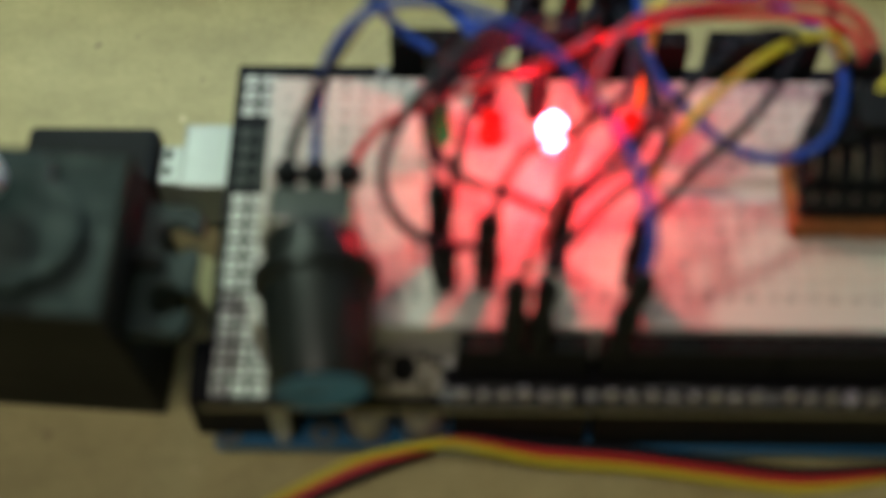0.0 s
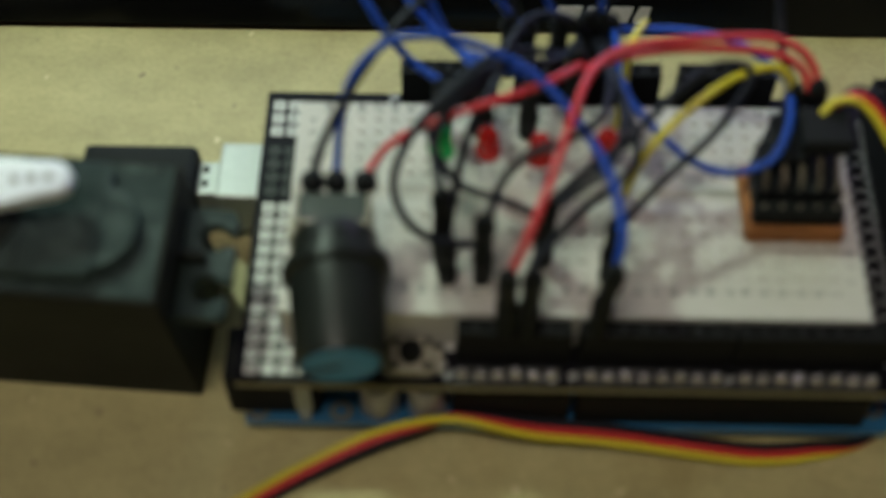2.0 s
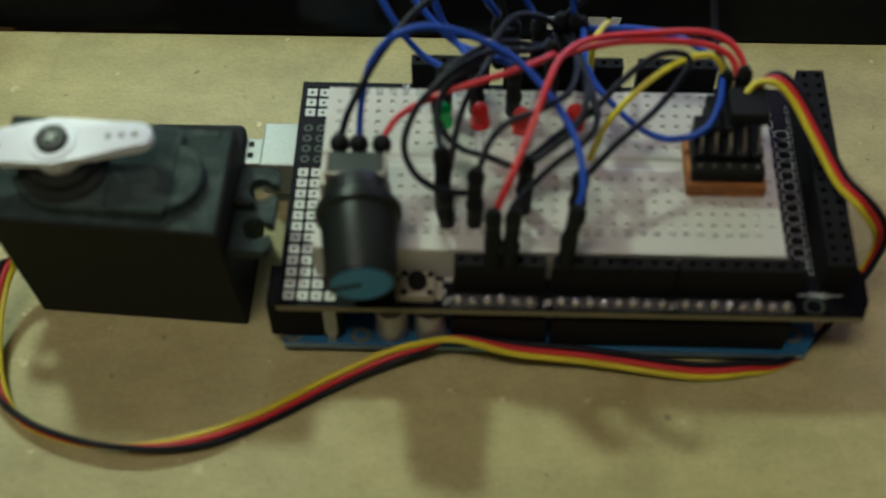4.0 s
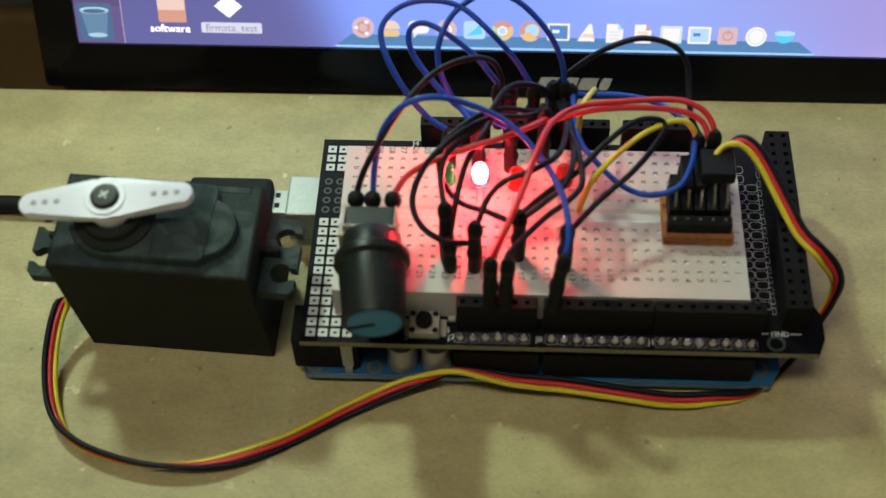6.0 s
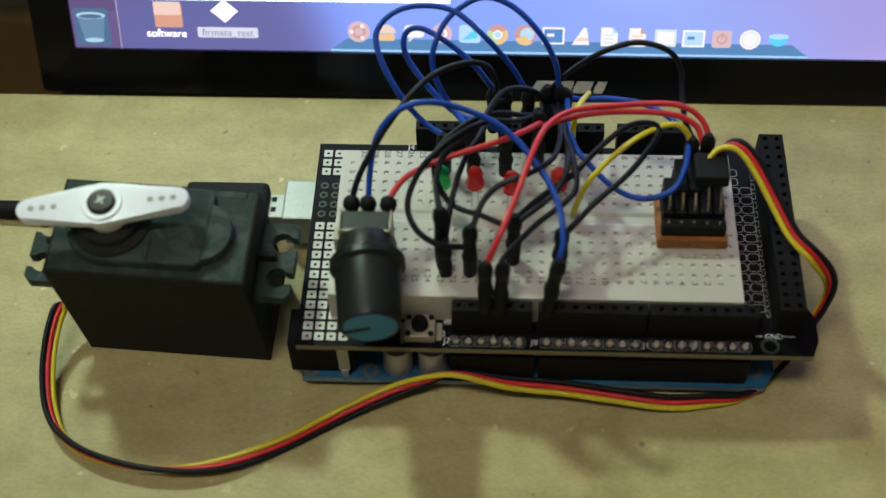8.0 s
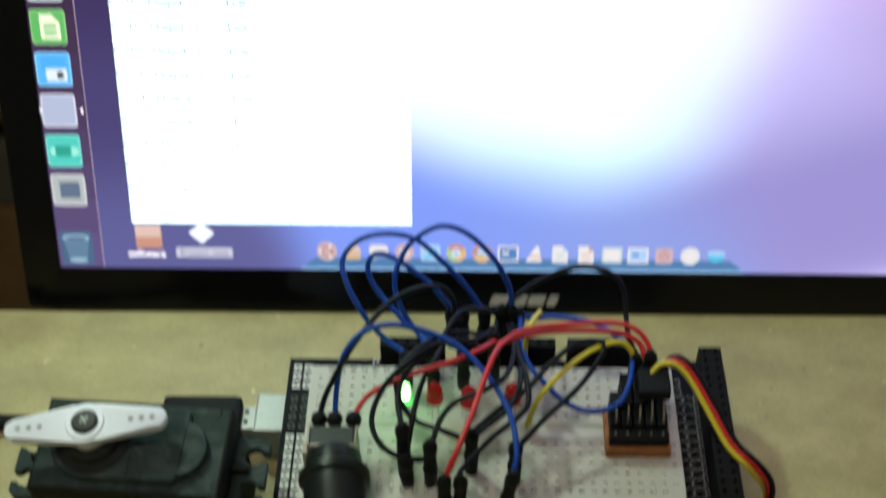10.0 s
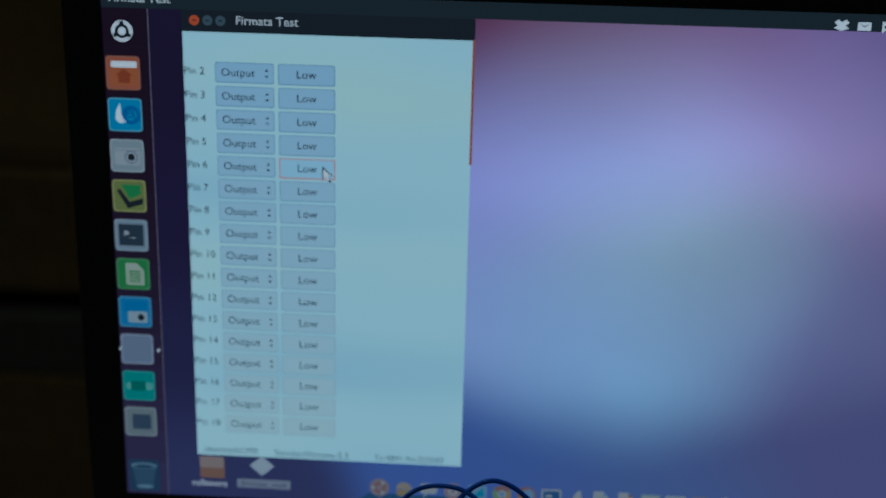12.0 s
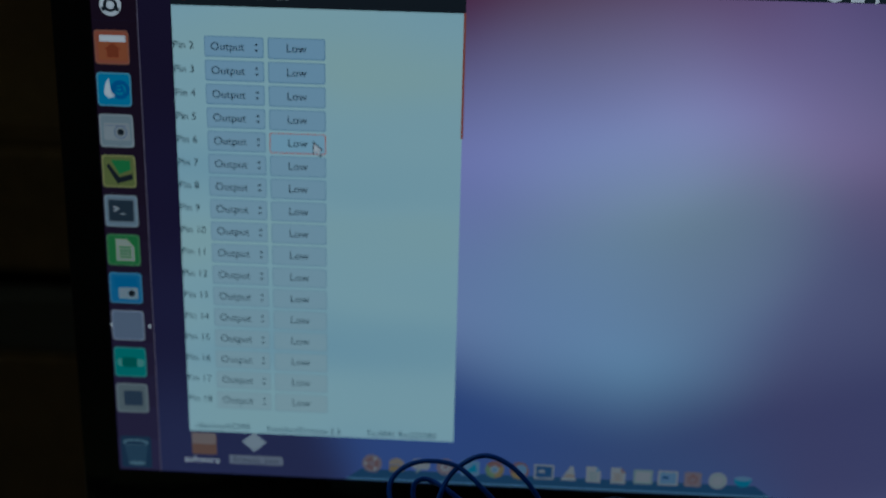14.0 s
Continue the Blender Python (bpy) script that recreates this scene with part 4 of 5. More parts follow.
def ring(bm, pts, w, z0, z1):
    cx = sum(p[0] for p in pts) / len(pts)
    cy = sum(p[1] for p in pts) / len(pts)
    ins = []
    for x, y in pts:
        d = math.hypot(x - cx, y - cy)
        ins.append((x - (x - cx) / d * w, y - (y - cy) / d * w))
    n = len(pts)
    a, b = [bm.verts.new((x, y, z1)) for x, y in pts], [bm.verts.new((x, y, z1)) for x, y in ins]
    c = [bm.verts.new((x, y, z0)) for x, y in pts]
    for i in range(n):
        j = (i + 1) % n
        bm.faces.new((a[i], a[j], b[j], b[i]))
        bm.faces.new((c[i], c[j], a[j], a[i]))
    return bm


PAD_MESH = []


def pad(parent, x, y, z):
    """A square tinned pad with a dark drilled hole; all share one mesh."""
    if not PAD_MESH:
        bm = bmesh.new()
        h, r, n = 0.094, 0.036, 16
        inner = [bm.verts.new((r * math.cos(2 * math.pi * i / n), r * math.sin(2 * math.pi * i / n), 0.008)) for i in range(n)]
        low = [bm.verts.new((v.co.x, v.co.y, 0.001)) for v in inner]
        outer = []
        for i in range(n):
            a = 2 * math.pi * i / n
            s = h / max(abs(math.cos(a)), abs(math.sin(a)))
            outer.append(bm.verts.new((s * math.cos(a), s * math.sin(a), 0.008)))
        base = [bm.verts.new((v.co.x, v.co.y, 0)) for v in outer]
        for i in range(n):
            j = (i + 1) % n
            bm.faces.new((inner[i], outer[i], outer[j], inner[j]))
            bm.faces.new((outer[i], base[i], base[j], outer[j]))
            bm.faces.new((low[i], inner[i], inner[j], low[j]))
        f = bm.faces.new(low)
        f.material_index = 1
        ob = part("pad", bm, PAD, parent)
        ob.data.materials.append(DEEP)
        PAD_MESH.append(ob.data)
    else:
        ob = new("pad", PAD_MESH[0])
        ob.parent = parent
    ob.location = (x * CM, y * CM, z * CM)
    return ob


shield()


def breadboard():
    """A white breadboard with thirty columns of recessed contact holes."""
    t = thing("breadboard", 0, 0, 1.652, label="white solderless breadboard with thirty numbered columns of holes", category="breadboard")
    x0, x1, y0, y1, top = -0.46, 7.80, -0.42, 3.34, 0.85
    rows = [0.195 + i * PITCH for i in range(5)] + [0.195 + (4 + 3 + i) * PITCH for i in range(5)]
    cols = [i * PITCH for i in range(30)]
    xs = sorted({x0, x1} | {c + s * PITCH / 2 for c in cols for s in (-1, 1)}, key=lambda v: v)
    xs = [v for i, v in enumerate(xs) if i == 0 or v - xs[i - 1] > 1e-4]
    g0, g1 = 1.43, 1.76
    verts, faces, slots = [], [], []

    def quad(*p, slot=0):
        faces.append(tuple(range(len(verts), len(verts) + 4)))
        verts.extend(p)
        slots.append(slot)

    def flat(xa, ya, xb, yb, z):
        quad((xa, ya, z), (xb, ya, z), (xb, yb, z), (xa, yb, z))

    def cell(cx, cy):
        h, r, e, dp = PITCH / 2, 0.036, 0.052, 0.05
        sq = lambda s, z: [(cx - s, cy - s, z), (cx + s, cy - s, z), (cx + s, cy + s, z), (cx - s, cy + s, z)]  # noqa: E731
        a, b, c, d = sq(h, top), sq(e, top), sq(r, top - 0.03), sq(r, top - dp)
        for i in range(4):
            j = (i + 1) % 4
            quad(a[i], a[j], b[j], b[i])
            quad(b[i], b[j], c[j], c[i])
            quad(c[i], c[j], d[j], d[i], slot=1)
        quad(*d, slot=1)

    bands = [(y0, rows[0] - PITCH / 2), (rows[4] + PITCH / 2, g0), (g1, rows[5] - PITCH / 2), (rows[9] + PITCH / 2, y1)]
    for a, b in bands:
        flat(x0, a, x1, b, top)
    for r in rows:
        for c in cols:
            cell(c, r)
        flat(x0, r - PITCH / 2, cols[0] - PITCH / 2, r + PITCH / 2, top)
        flat(cols[-1] + PITCH / 2, r - PITCH / 2, x1, r + PITCH / 2, top)
    quad((x0, g0, top), (x1, g0, top), (x1, g0 + 0.08, top - 0.035), (x0, g0 + 0.08, top - 0.035))
    flat(x0, g0 + 0.08, x1, g1 - 0.08, top - 0.035)
    quad((x0, g1 - 0.08, top - 0.035), (x1, g1 - 0.08, top - 0.035), (x1, g1, top), (x0, g1, top))
    quad((x0, y1, 0.004), (x1, y1, 0.004), (x1, y0, 0.004), (x0, y0, 0.004))
    quad((x0, y0, 0), (x1, y0, 0), (x1, y0, top), (x0, y0, top))
    quad((x1, y1, 0), (x0, y1, 0), (x0, y1, top), (x1, y1, top))
    for x, s in ((x0, 1), (x1, -1)):
        for a, b in ((y0, g0), (g1, y1)):
            p = ((x, b, 0), (x, a, 0), (x, a, top), (x, b, top))
            quad(*(p if s > 0 else p[::-1]))
        p = ((x, g1, 0), (x, g0, 0), (x, g0, top - 0.035), (x, g1, top - 0.035))
        quad(*(p if s > 0 else p[::-1]))
    me = bpy.data.meshes.new("body")
    me.from_pydata([tuple(c * CM for c in v) for v in verts], [], faces)
    me.materials.append(BREAD)
    me.materials.append(BREAD_HOLE)
    me.polygons.foreach_set("material_index", slots)
    ob = new("body", me)
    ob.parent = t
    turn = Matrix.Rotation(radians(-90), 4, "Z")
    for n in range(1, 31):
        x = (30 - n) * PITCH
        for y in (0.03, 3.26):
            bm = words(str(n), 0.185)
            bmesh.ops.scale(bm, vec=(1.12, 1.0, 1.0), verts=bm.verts)
            w = [v.co.x for v in bm.verts]
            moved(bm, shift(x - 0.06, y - 0.015, top + 0.003) @ turn @ shift(-(min(w) + max(w)) / 2, 0, 0))
            part("column_number", bm, INK, t)
    for letter, y in zip("jihgfedcba", rows):
        for x in (-0.27, 7.58):
            part("row_letter", moved(words(letter, 0.185), shift(x, y + 0.045, top + 0.003) @ turn), INK, t)
    return t


breadboard()


# ---- servo ----
def servo():
    t = thing("servo_motor", -5.88, -0.26, 0.0, 7.5, 0, -3.4, label="black plastic servo motor with a white two-armed horn", category="servo motor")
    w, dp = 3.98, 2.12
    part("case", boxes(((0, 0, 0), (w, dp, 3.58)), bevel=0.03), SERVO_BLACK, t)
    # added sheet that gives the upward face its lighter, lit tone
    part("lit_top_sheet", boxes(((0.06, 0.06, 3.579), (w - 0.06, dp - 0.06, 3.59)), bevel=0.004), SERVO_TOP_LIT, t)
    n, cx, cy, r = 14, 1.18, 1.06, 0.86
    pts = [(cx + r * math.cos(radians(90 + 180 * k / n)), cy + r * math.sin(radians(90 + 180 * k / n))) for k in range(n + 1)]
    pts += [(3.02, 0.2), (3.12, 0.3), (3.16, 1.8), (3.06, 1.92)]
    bm = bmesh.new()
    slab(bm, pts, 3.575, 3.86, 0.05)
    smooth(part("gear_cover", bm, SERVO_TOP_LIT, t))
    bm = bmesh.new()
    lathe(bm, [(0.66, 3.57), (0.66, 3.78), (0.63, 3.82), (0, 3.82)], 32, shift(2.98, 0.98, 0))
    smooth(part("gear_bump", bm, SERVO_TOP_LIT, t))
    bm = bmesh.new()
    ring(bm, outline_rect(2.55, 1.90, 3.75, 2.06, 0.02), 0.03, 3.57, 3.60)
    part("label_recess", bm, HEADER_BLACK, t)
    part("cover_seam", boxes(((2.08, 0.25, 3.858), (2.10, 0.75, 3.866))), HEADER_BLACK, t)
    # mounting tabs with open slots
    for s, bx in ((1, w), (-1, 0)):
        pts = [(0, 0.22), (0.62, 0.22)]
        for cyy in (0.66, 1.46):
            k = 10
            pts.append((0.72, 0.32 if cyy < 1 else 1.16))
            pts.append((0.72, cyy - 0.12))
            pts += [(0.42 + 0.22 * math.cos(radians(a)), cyy + 0.22 * math.sin(radians(a))) for a in [-35 - 290 * q / k for q in range(k + 1)]]
            pts.append((0.72, cyy + 0.12))
            pts.append((0.72, 0.98 if cyy < 1 else 1.8))
        pts += [(0.62, 1.9), (0, 1.9)]
        bm = bmesh.new()
        slab(bm, [(bx + s * x, y) for x, y in (pts if s > 0 else pts[::-1])], 2.42, 2.68)
        # tabs carry the same lit tone in their colour
        part("mounting_tab", bm, SERVO_TOP_LIT, t)
        part("tab_rib", boxes(((bx + s * 0.01 if s > 0 else bx - 0.36, 1.0, 2.68), (bx + 0.36 if s > 0 else bx - 0.01, 1.12, 2.95)), bevel=0.03), SERVO_BLACK, t)
    part("cable_outlet", boxes(((-0.16, 0.75, 0.55), (0.02, 1.35, 0.95)), bevel=0.05), RUBBER, t)
    # output collar, horn and screw
    hx, hy = 1.25, 1.03
    bm = bmesh.new()
    lathe(bm, [(0.78, 3.85), (0.78, 3.93), (0.62, 3.97), (0.60, 4.10), (0.52, 4.14), (0, 4.14)], 32, shift(hx, hy, 0))
    smooth(part("output_collar", bm, SERVO_BLACK, t))
    bm = bmesh.new()
    lathe(bm, [(0.40, 4.14), (0.42, 4.42), (0.42, 4.44)], 28, shift(hx, hy, 0))
    pts = []
    half = 1.64
    for k in range(9):
        a = radians(-80 + 160 * k / 8)
        pts.append((half - 0.23 + 0.24 * math.cos(a), 0.24 * math.sin(a)))
    for k in range(9):
        a = radians(62 + 56 * k / 8)
        pts.append((0.48 * math.cos(a), 0.45 * math.sin(a)))
    for k in range(9):
        a = radians(100 + 160 * k / 8)
        pts.append((-half + 0.23 + 0.24 * math.cos(a), 0.24 * math.sin(a)))
    for k in range(9):
        a = radians(242 + 56 * k / 8)
        pts.append((0.48 * math.cos(a), 0.45 * math.sin(a)))
    arm = bmesh.new()
    slab(arm, pts, 4.40, 4.60, 0.03)
    spin = shift(hx, hy, 0) @ Matrix.Rotation(radians(9.5), 4, "Z")
    moved(arm, spin)
    me = bpy.data.meshes.new("join")
    arm.to_mesh(me)
    arm.free()
    bm.from_mesh(me)
    bpy.data.meshes.remove(me)
    lathe(bm, [(0.40, 4.60), (0.38, 4.64), (0.29, 4.64), (0.29, 4.6)], 28, shift(hx, hy, 0))
    horn = smooth(part("horn", bm, NYLON, t, "white nylon horn with two arms"))
    for s in (-1, 1):
        for d in (0.92, 1.14, 1.36):
            bm = bmesh.new()
            lathe(bm, [(0, 4.606), (0.055, 4.606), (0.06, 4.60)], 12, spin @ shift(s * d, 0, 0))
            part("arm_hole", bm, material("hole_grey", (0.35, 0.36, 0.37), 0.8) if (s, d) == (-1, 0.92) else bpy.data.materials["hole_grey"], horn)
    bm = bmesh.new()
    lathe(bm, [(0.27, 4.61), (0.27, 4.66), (0.22, 4.71), (0, 4.73)], 24, shift(hx, hy, 0))
    screw = smooth(part("screw", bm, material("dark_screw", (0.02, 0.021, 0.02), 0.5), t, "dark cross-head screw"))
    cross = boxes(((-0.10, -0.016, 4.715), (0.10, 0.016, 4.738)), ((-0.016, -0.10, 4.716), (0.016, 0.10, 4.739)))
    part("cross_slot", moved(cross, shift(hx, hy, 0) @ Matrix.Rotation(radians(40), 4, "Z")), STEEL, screw)
    return t


servo()


def servo_cable():
    """Three flat-laid wires from the servo round the front to the plug on the breadboard."""
    t = thing("servo_cable", label="flat yellow, red and black servo cable lying on the desk", category="cable")
    line = [(-5.95, 0.60, 0.72), (-6.20, 0.30, 1.05), (-6.44, -0.12, 0.94), (-6.53, -1.03, 0.52), (-6.32, -1.99, 0.28), (-5.78, -2.72, 0.26), (-4.77, -3.14, 0.27), (-3.59, -3.25, 0.24), (-2.47, -3.04, 0.18), (-1.37, -2.54, 0.14), (-0.27, -1.86, 0.16), (0.75, -1.36, 0.28), (1.50, -1.18, 0.50), (2.08, -1.14, 0.74), (3.15, -1.20, 0.52), (4.26, -1.22, 0.40), (5.31, -1.32, 0.32), (6.46, -1.42, 0.24), (7.40, -1.33, 0.22), (8.20, -1.12, 0.13), (8.95, -0.45, 0.25), (9.45, 0.15, 0.75), (9.72, 0.42, 1.45), (9.62, 0.45, 2.20), (9.20, 0.57, 2.78), (8.81, 0.90, 3.00), (8.42, 1.50, 3.40), (8.02, 2.11, 3.80), (7.69, 2.38, 3.98), (7.40, 2.36, 3.90), (7.16, 2.15, 3.72)]
    # direction from the middle wire to the yellow one: the ribbon twists on edge at its lowest bend and again where it rises
    lean = [(0, 0.3, 1), (0.4, 0.2, 0.9)] + [(0.7, 0.35, -0.4), (0.7, 0.4, -0.5), (0.6, 0.35, -0.7), (0.3, -0.2, -0.9), (0, 0.1, -1), (0, 0.55, -0.8), (0, 0.95, 0.0)] + [(0, 0.75, 0.67)] * 2 + [(-0.2, 0.7, 0.7), (-0.2, 0.1, 1), (0, -0.75, 0.7), (0, -1, 0)] + [(0, -0.85, -0.5)] * 3 + [(0, -0.45, -0.9), (0.2, 0.2, -0.95), (0.2, 0.6, -0.6), (0.2, 0.9, -0.2), (0, 1, 0), (-0.75, 0.25, 0)] + [(-0.8, -0.6, 0)] * 7
    mid = spline(line, 3)
    for k, (m, off) in enumerate(((W_YELLOW, 0.115), (W_RED, 0.0), (W_BLACK, -0.115))):
        pts = []
        for i, p in enumerate(mid):
            way = (mid[min(i + 1, len(mid) - 1)] - mid[max(i - 1, 0)]).normalized()
            u = i / (len(mid) - 1) * (len(lean) - 1)
            a = min(int(u), len(lean) - 2)
            side = Vector(lean[a]).lerp(Vector(lean[a + 1]), u - a)
            side = (side - way * side.dot(way)).normalized()
            q = p + side * off
            q.z = max(q.z, 0.07)
            pts.append(q)
        smooth(part("wire", tube(pts, 0.062, 8, 2), m, t), 80)
    return t


servo_cable()


def usb_cable():
    t = thing("usb_cable", label="black usb cable plugged into the board behind the servo", category="cable")
    tip = part("plug_tip", boxes(((-2.22, 2.55, 0.50), (-1.80, 3.20, 1.10)), bevel=0.03), STEEL, t, "bright plug tip")
    for y in (2.70, 2.98):
        part("tip_slot", boxes(((-2.16, y, 1.098), (-2.05, y + 0.13, 1.104))), DEEP, tip)
    part("tip_seam", boxes(((-2.10, 2.545, 0.78), (-1.84, 2.552, 0.81))), DEEP, tip)
    part("plug", boxes(((-4.1, 2.40, 0.30), (-2.22, 3.38, 1.35)), bevel=0.12), RUBBER, t)
    smooth(part("cord", tube([(-4.05, 2.9, 0.8), (-5.0, 3.0, 0.6), (-6.4, 3.2, 0.32), (-8.1, 3.3, 0.22), (-11, 3.5, 0.22), (-18, 5.0, 0.22), (-30, 4.0, 0.22)], 0.21, 12), RUBBER, t), 80)


usb_cable()


# ---- potentiometer ----
def potentiometer():
    t = thing("potentiometer", 0.37, 0.75, 2.5, label="potentiometer with a black ribbed knob and blue cap", category="potentiometer")
    fwd = Matrix.Rotation(radians(94), 4, "X")  # z of the parts turns to the front and slightly down
    axis = shift(-0.09, 0, 0.82) @ Matrix.Rotation(radians(6), 4, "Z") @ fwd
    part("case", boxes(((-0.53, -0.44, 0.0), (0.41, 0.03, 1.22)), bevel=0.04), material("pot_case", (0.035, 0.045, 0.042), 0.35), t)
    part("bracket", boxes(((-0.58, -0.49, 0.0), (0.46, -0.445, 1.235)), ((-0.58, -0.445, 0.0), (-0.535, 0.06, 1.24)), ((0.415, -0.445, 0.0), (0.46, 0.06, 1.24)), ((-0.72, -0.35, 0.0), (-0.585, -0.05, 0.75)), bevel=0.012), FRAME_TIN, t, "tin bracket")
    bm = bmesh.new()
    rod(bm, axis @ Vector((0, 0, 0.3)), axis @ Vector((0, 0, 0.75)), 0.36, 0.36, 24)
    part("bushing", bm, STEEL, t)
    bm = bmesh.new()
    lathe(bm, [(0, 0.44), (0.56, 0.44), (0.59, 0.50), (0.59, 0.84), (0, 0.84)], 28, axis)
    smooth(part("collar", bm, KNOB, t))
    bm = bmesh.new()
    n, ribs = 112, []
    for r, h in ((0.30, 0.86), (0.69, 0.87), (0.745, 0.92), (0.745, 1.06), (0.70, 1.11), (0.66, 1.14), (0.60, 2.31), (0.58, 2.36), (0.535, 2.38), (0.535, 2.36)):
        fl = 0.004 if 1.16 < h < 2.32 else 0.0
        ribs.append([bm.verts.new(axis @ Vector(((r + (fl if i % 2 else -fl)) * math.cos(2 * math.pi * i / n), (r + (fl if i % 2 else -fl)) * math.sin(2 * math.pi * i / n), h))) for i in range(n)])
    for a, b in zip(ribs, ribs[1:]):
        for i in range(n):
            bm.faces.new((a[i], a[(i + 1) % n], b[(i + 1) % n], b[i]))
    bm.faces.new(ribs[0][::-1])
    k = smooth(part("knob", bm, KNOB, t, "black ribbed knob"), 25)
    bm = bmesh.new()
    lathe(bm, [(0, 2.385), (0.50, 2.385), (0.533, 2.36)], 36, axis)
    part("cap", bm, KNOB_BLUE, k, "teal blue cap")
    part("pointer_notch", moved(boxes(((-0.54, -0.05, 2.378), (0.0, 0.05, 2.394)), bevel=0.0), axis @ Matrix.Rotation(radians(12), 4, "Z")), DEEP, k)
    for x in (-0.36, -0.03, 0.37):
        part("lug", boxes(((x - 0.05, 0.1, 0.0), (x + 0.05, 0.14, 1.3))), TIN, t)
        bm = bmesh.new()
        lathe(bm, [(0, -0.18), (0.13, -0.13), (0.175, 0), (0.155, 0.12), (0.09, 0.2), (0, 0.22)], 16, shift(x, 0.18, 1.20))
        smooth(part("shrink_sleeve", bm, RUBBER, t))
    return t


potentiometer()


# ---- light-emitting diodes ----
CORES = {}
GLOW_RED = glow("red_glow", (1.0, 0.065, 0.11), 930)
GLOW_GREEN = glow("green_glow", (0.35, 1.0, 0.22), 36)


def led(key, x, y, z, lens, label, tilt=0):
    t = thing("indicator_led", x, y, z, tilt, 0, 0, label=label, category="led", group="leds on the breadboard")
    bm = bmesh.new()
    lathe(bm, [(0, 0), (0.19, 0), (0.19, 0.09), (0.16, 0.10), (0.16, 0.36)] + [(0.16 * math.cos(radians(a)), 0.36 + 0.16 * math.sin(radians(a))) for a in (20, 40, 60, 80)] + [(0, 0.52)], 24)
    smooth(part("lens", bm, lens, t), 50)
    for dx in (-0.06, 0.06):
        bm = bmesh.new()
        rod(bm, (dx, 0, 0.05), (dx * 1.2, 0, -(z - 2.42)), 0.022, n=6)
        part("lead", bm, TIN, t)
    bm = bmesh.new()
    lathe(bm, [(0, 0.08), (0.14, 0.08), (0.145, 0.12), (0.145, 0.35), (0.10, 0.46), (0, 0.50)], 16)
    CORES[key] = part("light_core", bm, GLOW_GREEN if key == "green" else GLOW_RED, t, "glowing light core")
    return t


led("green", 1.76, 1.86, 3.24, LENS_GREEN, "clear green led standing on its leads")
led("red_a", 2.43, 1.86, 3.24, LENS_RED, "red led on long leads beside the green one")
led("red_b", 3.17, 1.78, 3.22, LENS_RED, "red led half hidden by wires")
led("red_c", 4.12, 1.86, 3.24, LENS_RED, "red led behind a bundle of wires")


# ---- jumper wires ----
def housing(parent, x, y, z0, z1, lean=(0, 0), r=0.135):
    """A black crimp housing standing from z0 to z1."""
    sh = Matrix.Identity(4)
    sh[0][2], sh[1][2] = lean
    h, k = z1 - z0, 0.5 + 0.06 * math.sin(x * 9 + y * 5)
    bm = bmesh.new()
    lathe(bm, [(0, 0), (r * 0.92, 0), (r * 1.02, 0.05), (r * 1.05, h * (k - 0.12)), (r * 1.19, h * (k - 0.04)), (r * 1.16, h * (k + 0.05)), (r * 0.97, h * (k + 0.12)), (r * 1.0, h * 0.88), (r * 0.9, h), (0, h)], 12)
    for v in bm.verts:
        v.co.x += 0.012 * math.sin(v.co.z * 11 + x * 7)
        v.co.y += 0.012 * math.cos(v.co.z * 13 + y * 7)
    smooth(part("housing", moved(bm, shift(x, y, z0) @ sh), RUBBER, parent), 55)
    bm = bmesh.new()
    top = sh.copy()
    top.translation = (x + lean[0] * h, y + lean[1] * h, z1 - 0.12)
    lathe(bm, [(r * 0.9, 0), (r * 1.16, 0.07), (r * 1.12, 0.26), (r * 0.62, 0.38), (r * 0.48, 0.42), (0, 0.42)], 12, top)
    smooth(part("sleeve", bm, RUBBER, parent))


def jumper(color, pts, label, ends=(), r=0.062):
    t = thing("jumper_wire", label=label, category="wire", group="jumper wires")
    smooth(part("wire", tube(pts, r, 8, 6), color, t), 80)
    for e in ends:
        housing(t, *e)
    return t


BLACK, BLUE, RED, YELLOW = "thin black jumper wire between the headers and breadboard", "blue jumper wire arching over the breadboard", "red jumper wire arching over the breadboard", "yellow jumper wire arching over the breadboard"
jumper(W_BLUE, [(0.34, 1.00, 3.75), (0.38, 1.50, 4.20), (0.53, 1.90, 4.70), (0.92, 2.17, 5.10), (1.47, 2.32, 5.20), (2.14, 2.36, 5.00), (2.95, 2.15, 4.70), (3.59, 1.57, 4.40), (4.03, 0.70, 4.30), (4.16, -0.17, 4.20), (4.08, -0.55, 3.95)], BLUE, [(3.92, -0.64, 2.4, 3.75, (0.1, 0.04))])
jumper(W_BLACK, [(0.01, 1.00, 3.75), (0.21, 1.39, 4.20), (0.80, 2.14, 4.90), (1.49, 3.05, 5.10), (2.20, 3.57, 5.00), (2.64, 3.86, 4.60), (2.83, 3.93, 4.00), (2.76, 4.08, 3.50)], BLACK, [(2.76, 4.1, 2.4, 3.4)])
jumper(W_RED, [(0.74, 1.04, 3.75), (1.08, 1.40, 4.00), (1.80, 1.63, 4.30), (2.79, 1.98, 4.40), (3.40, 2.39, 4.30), (3.79, 3.01, 3.90)], RED, [])
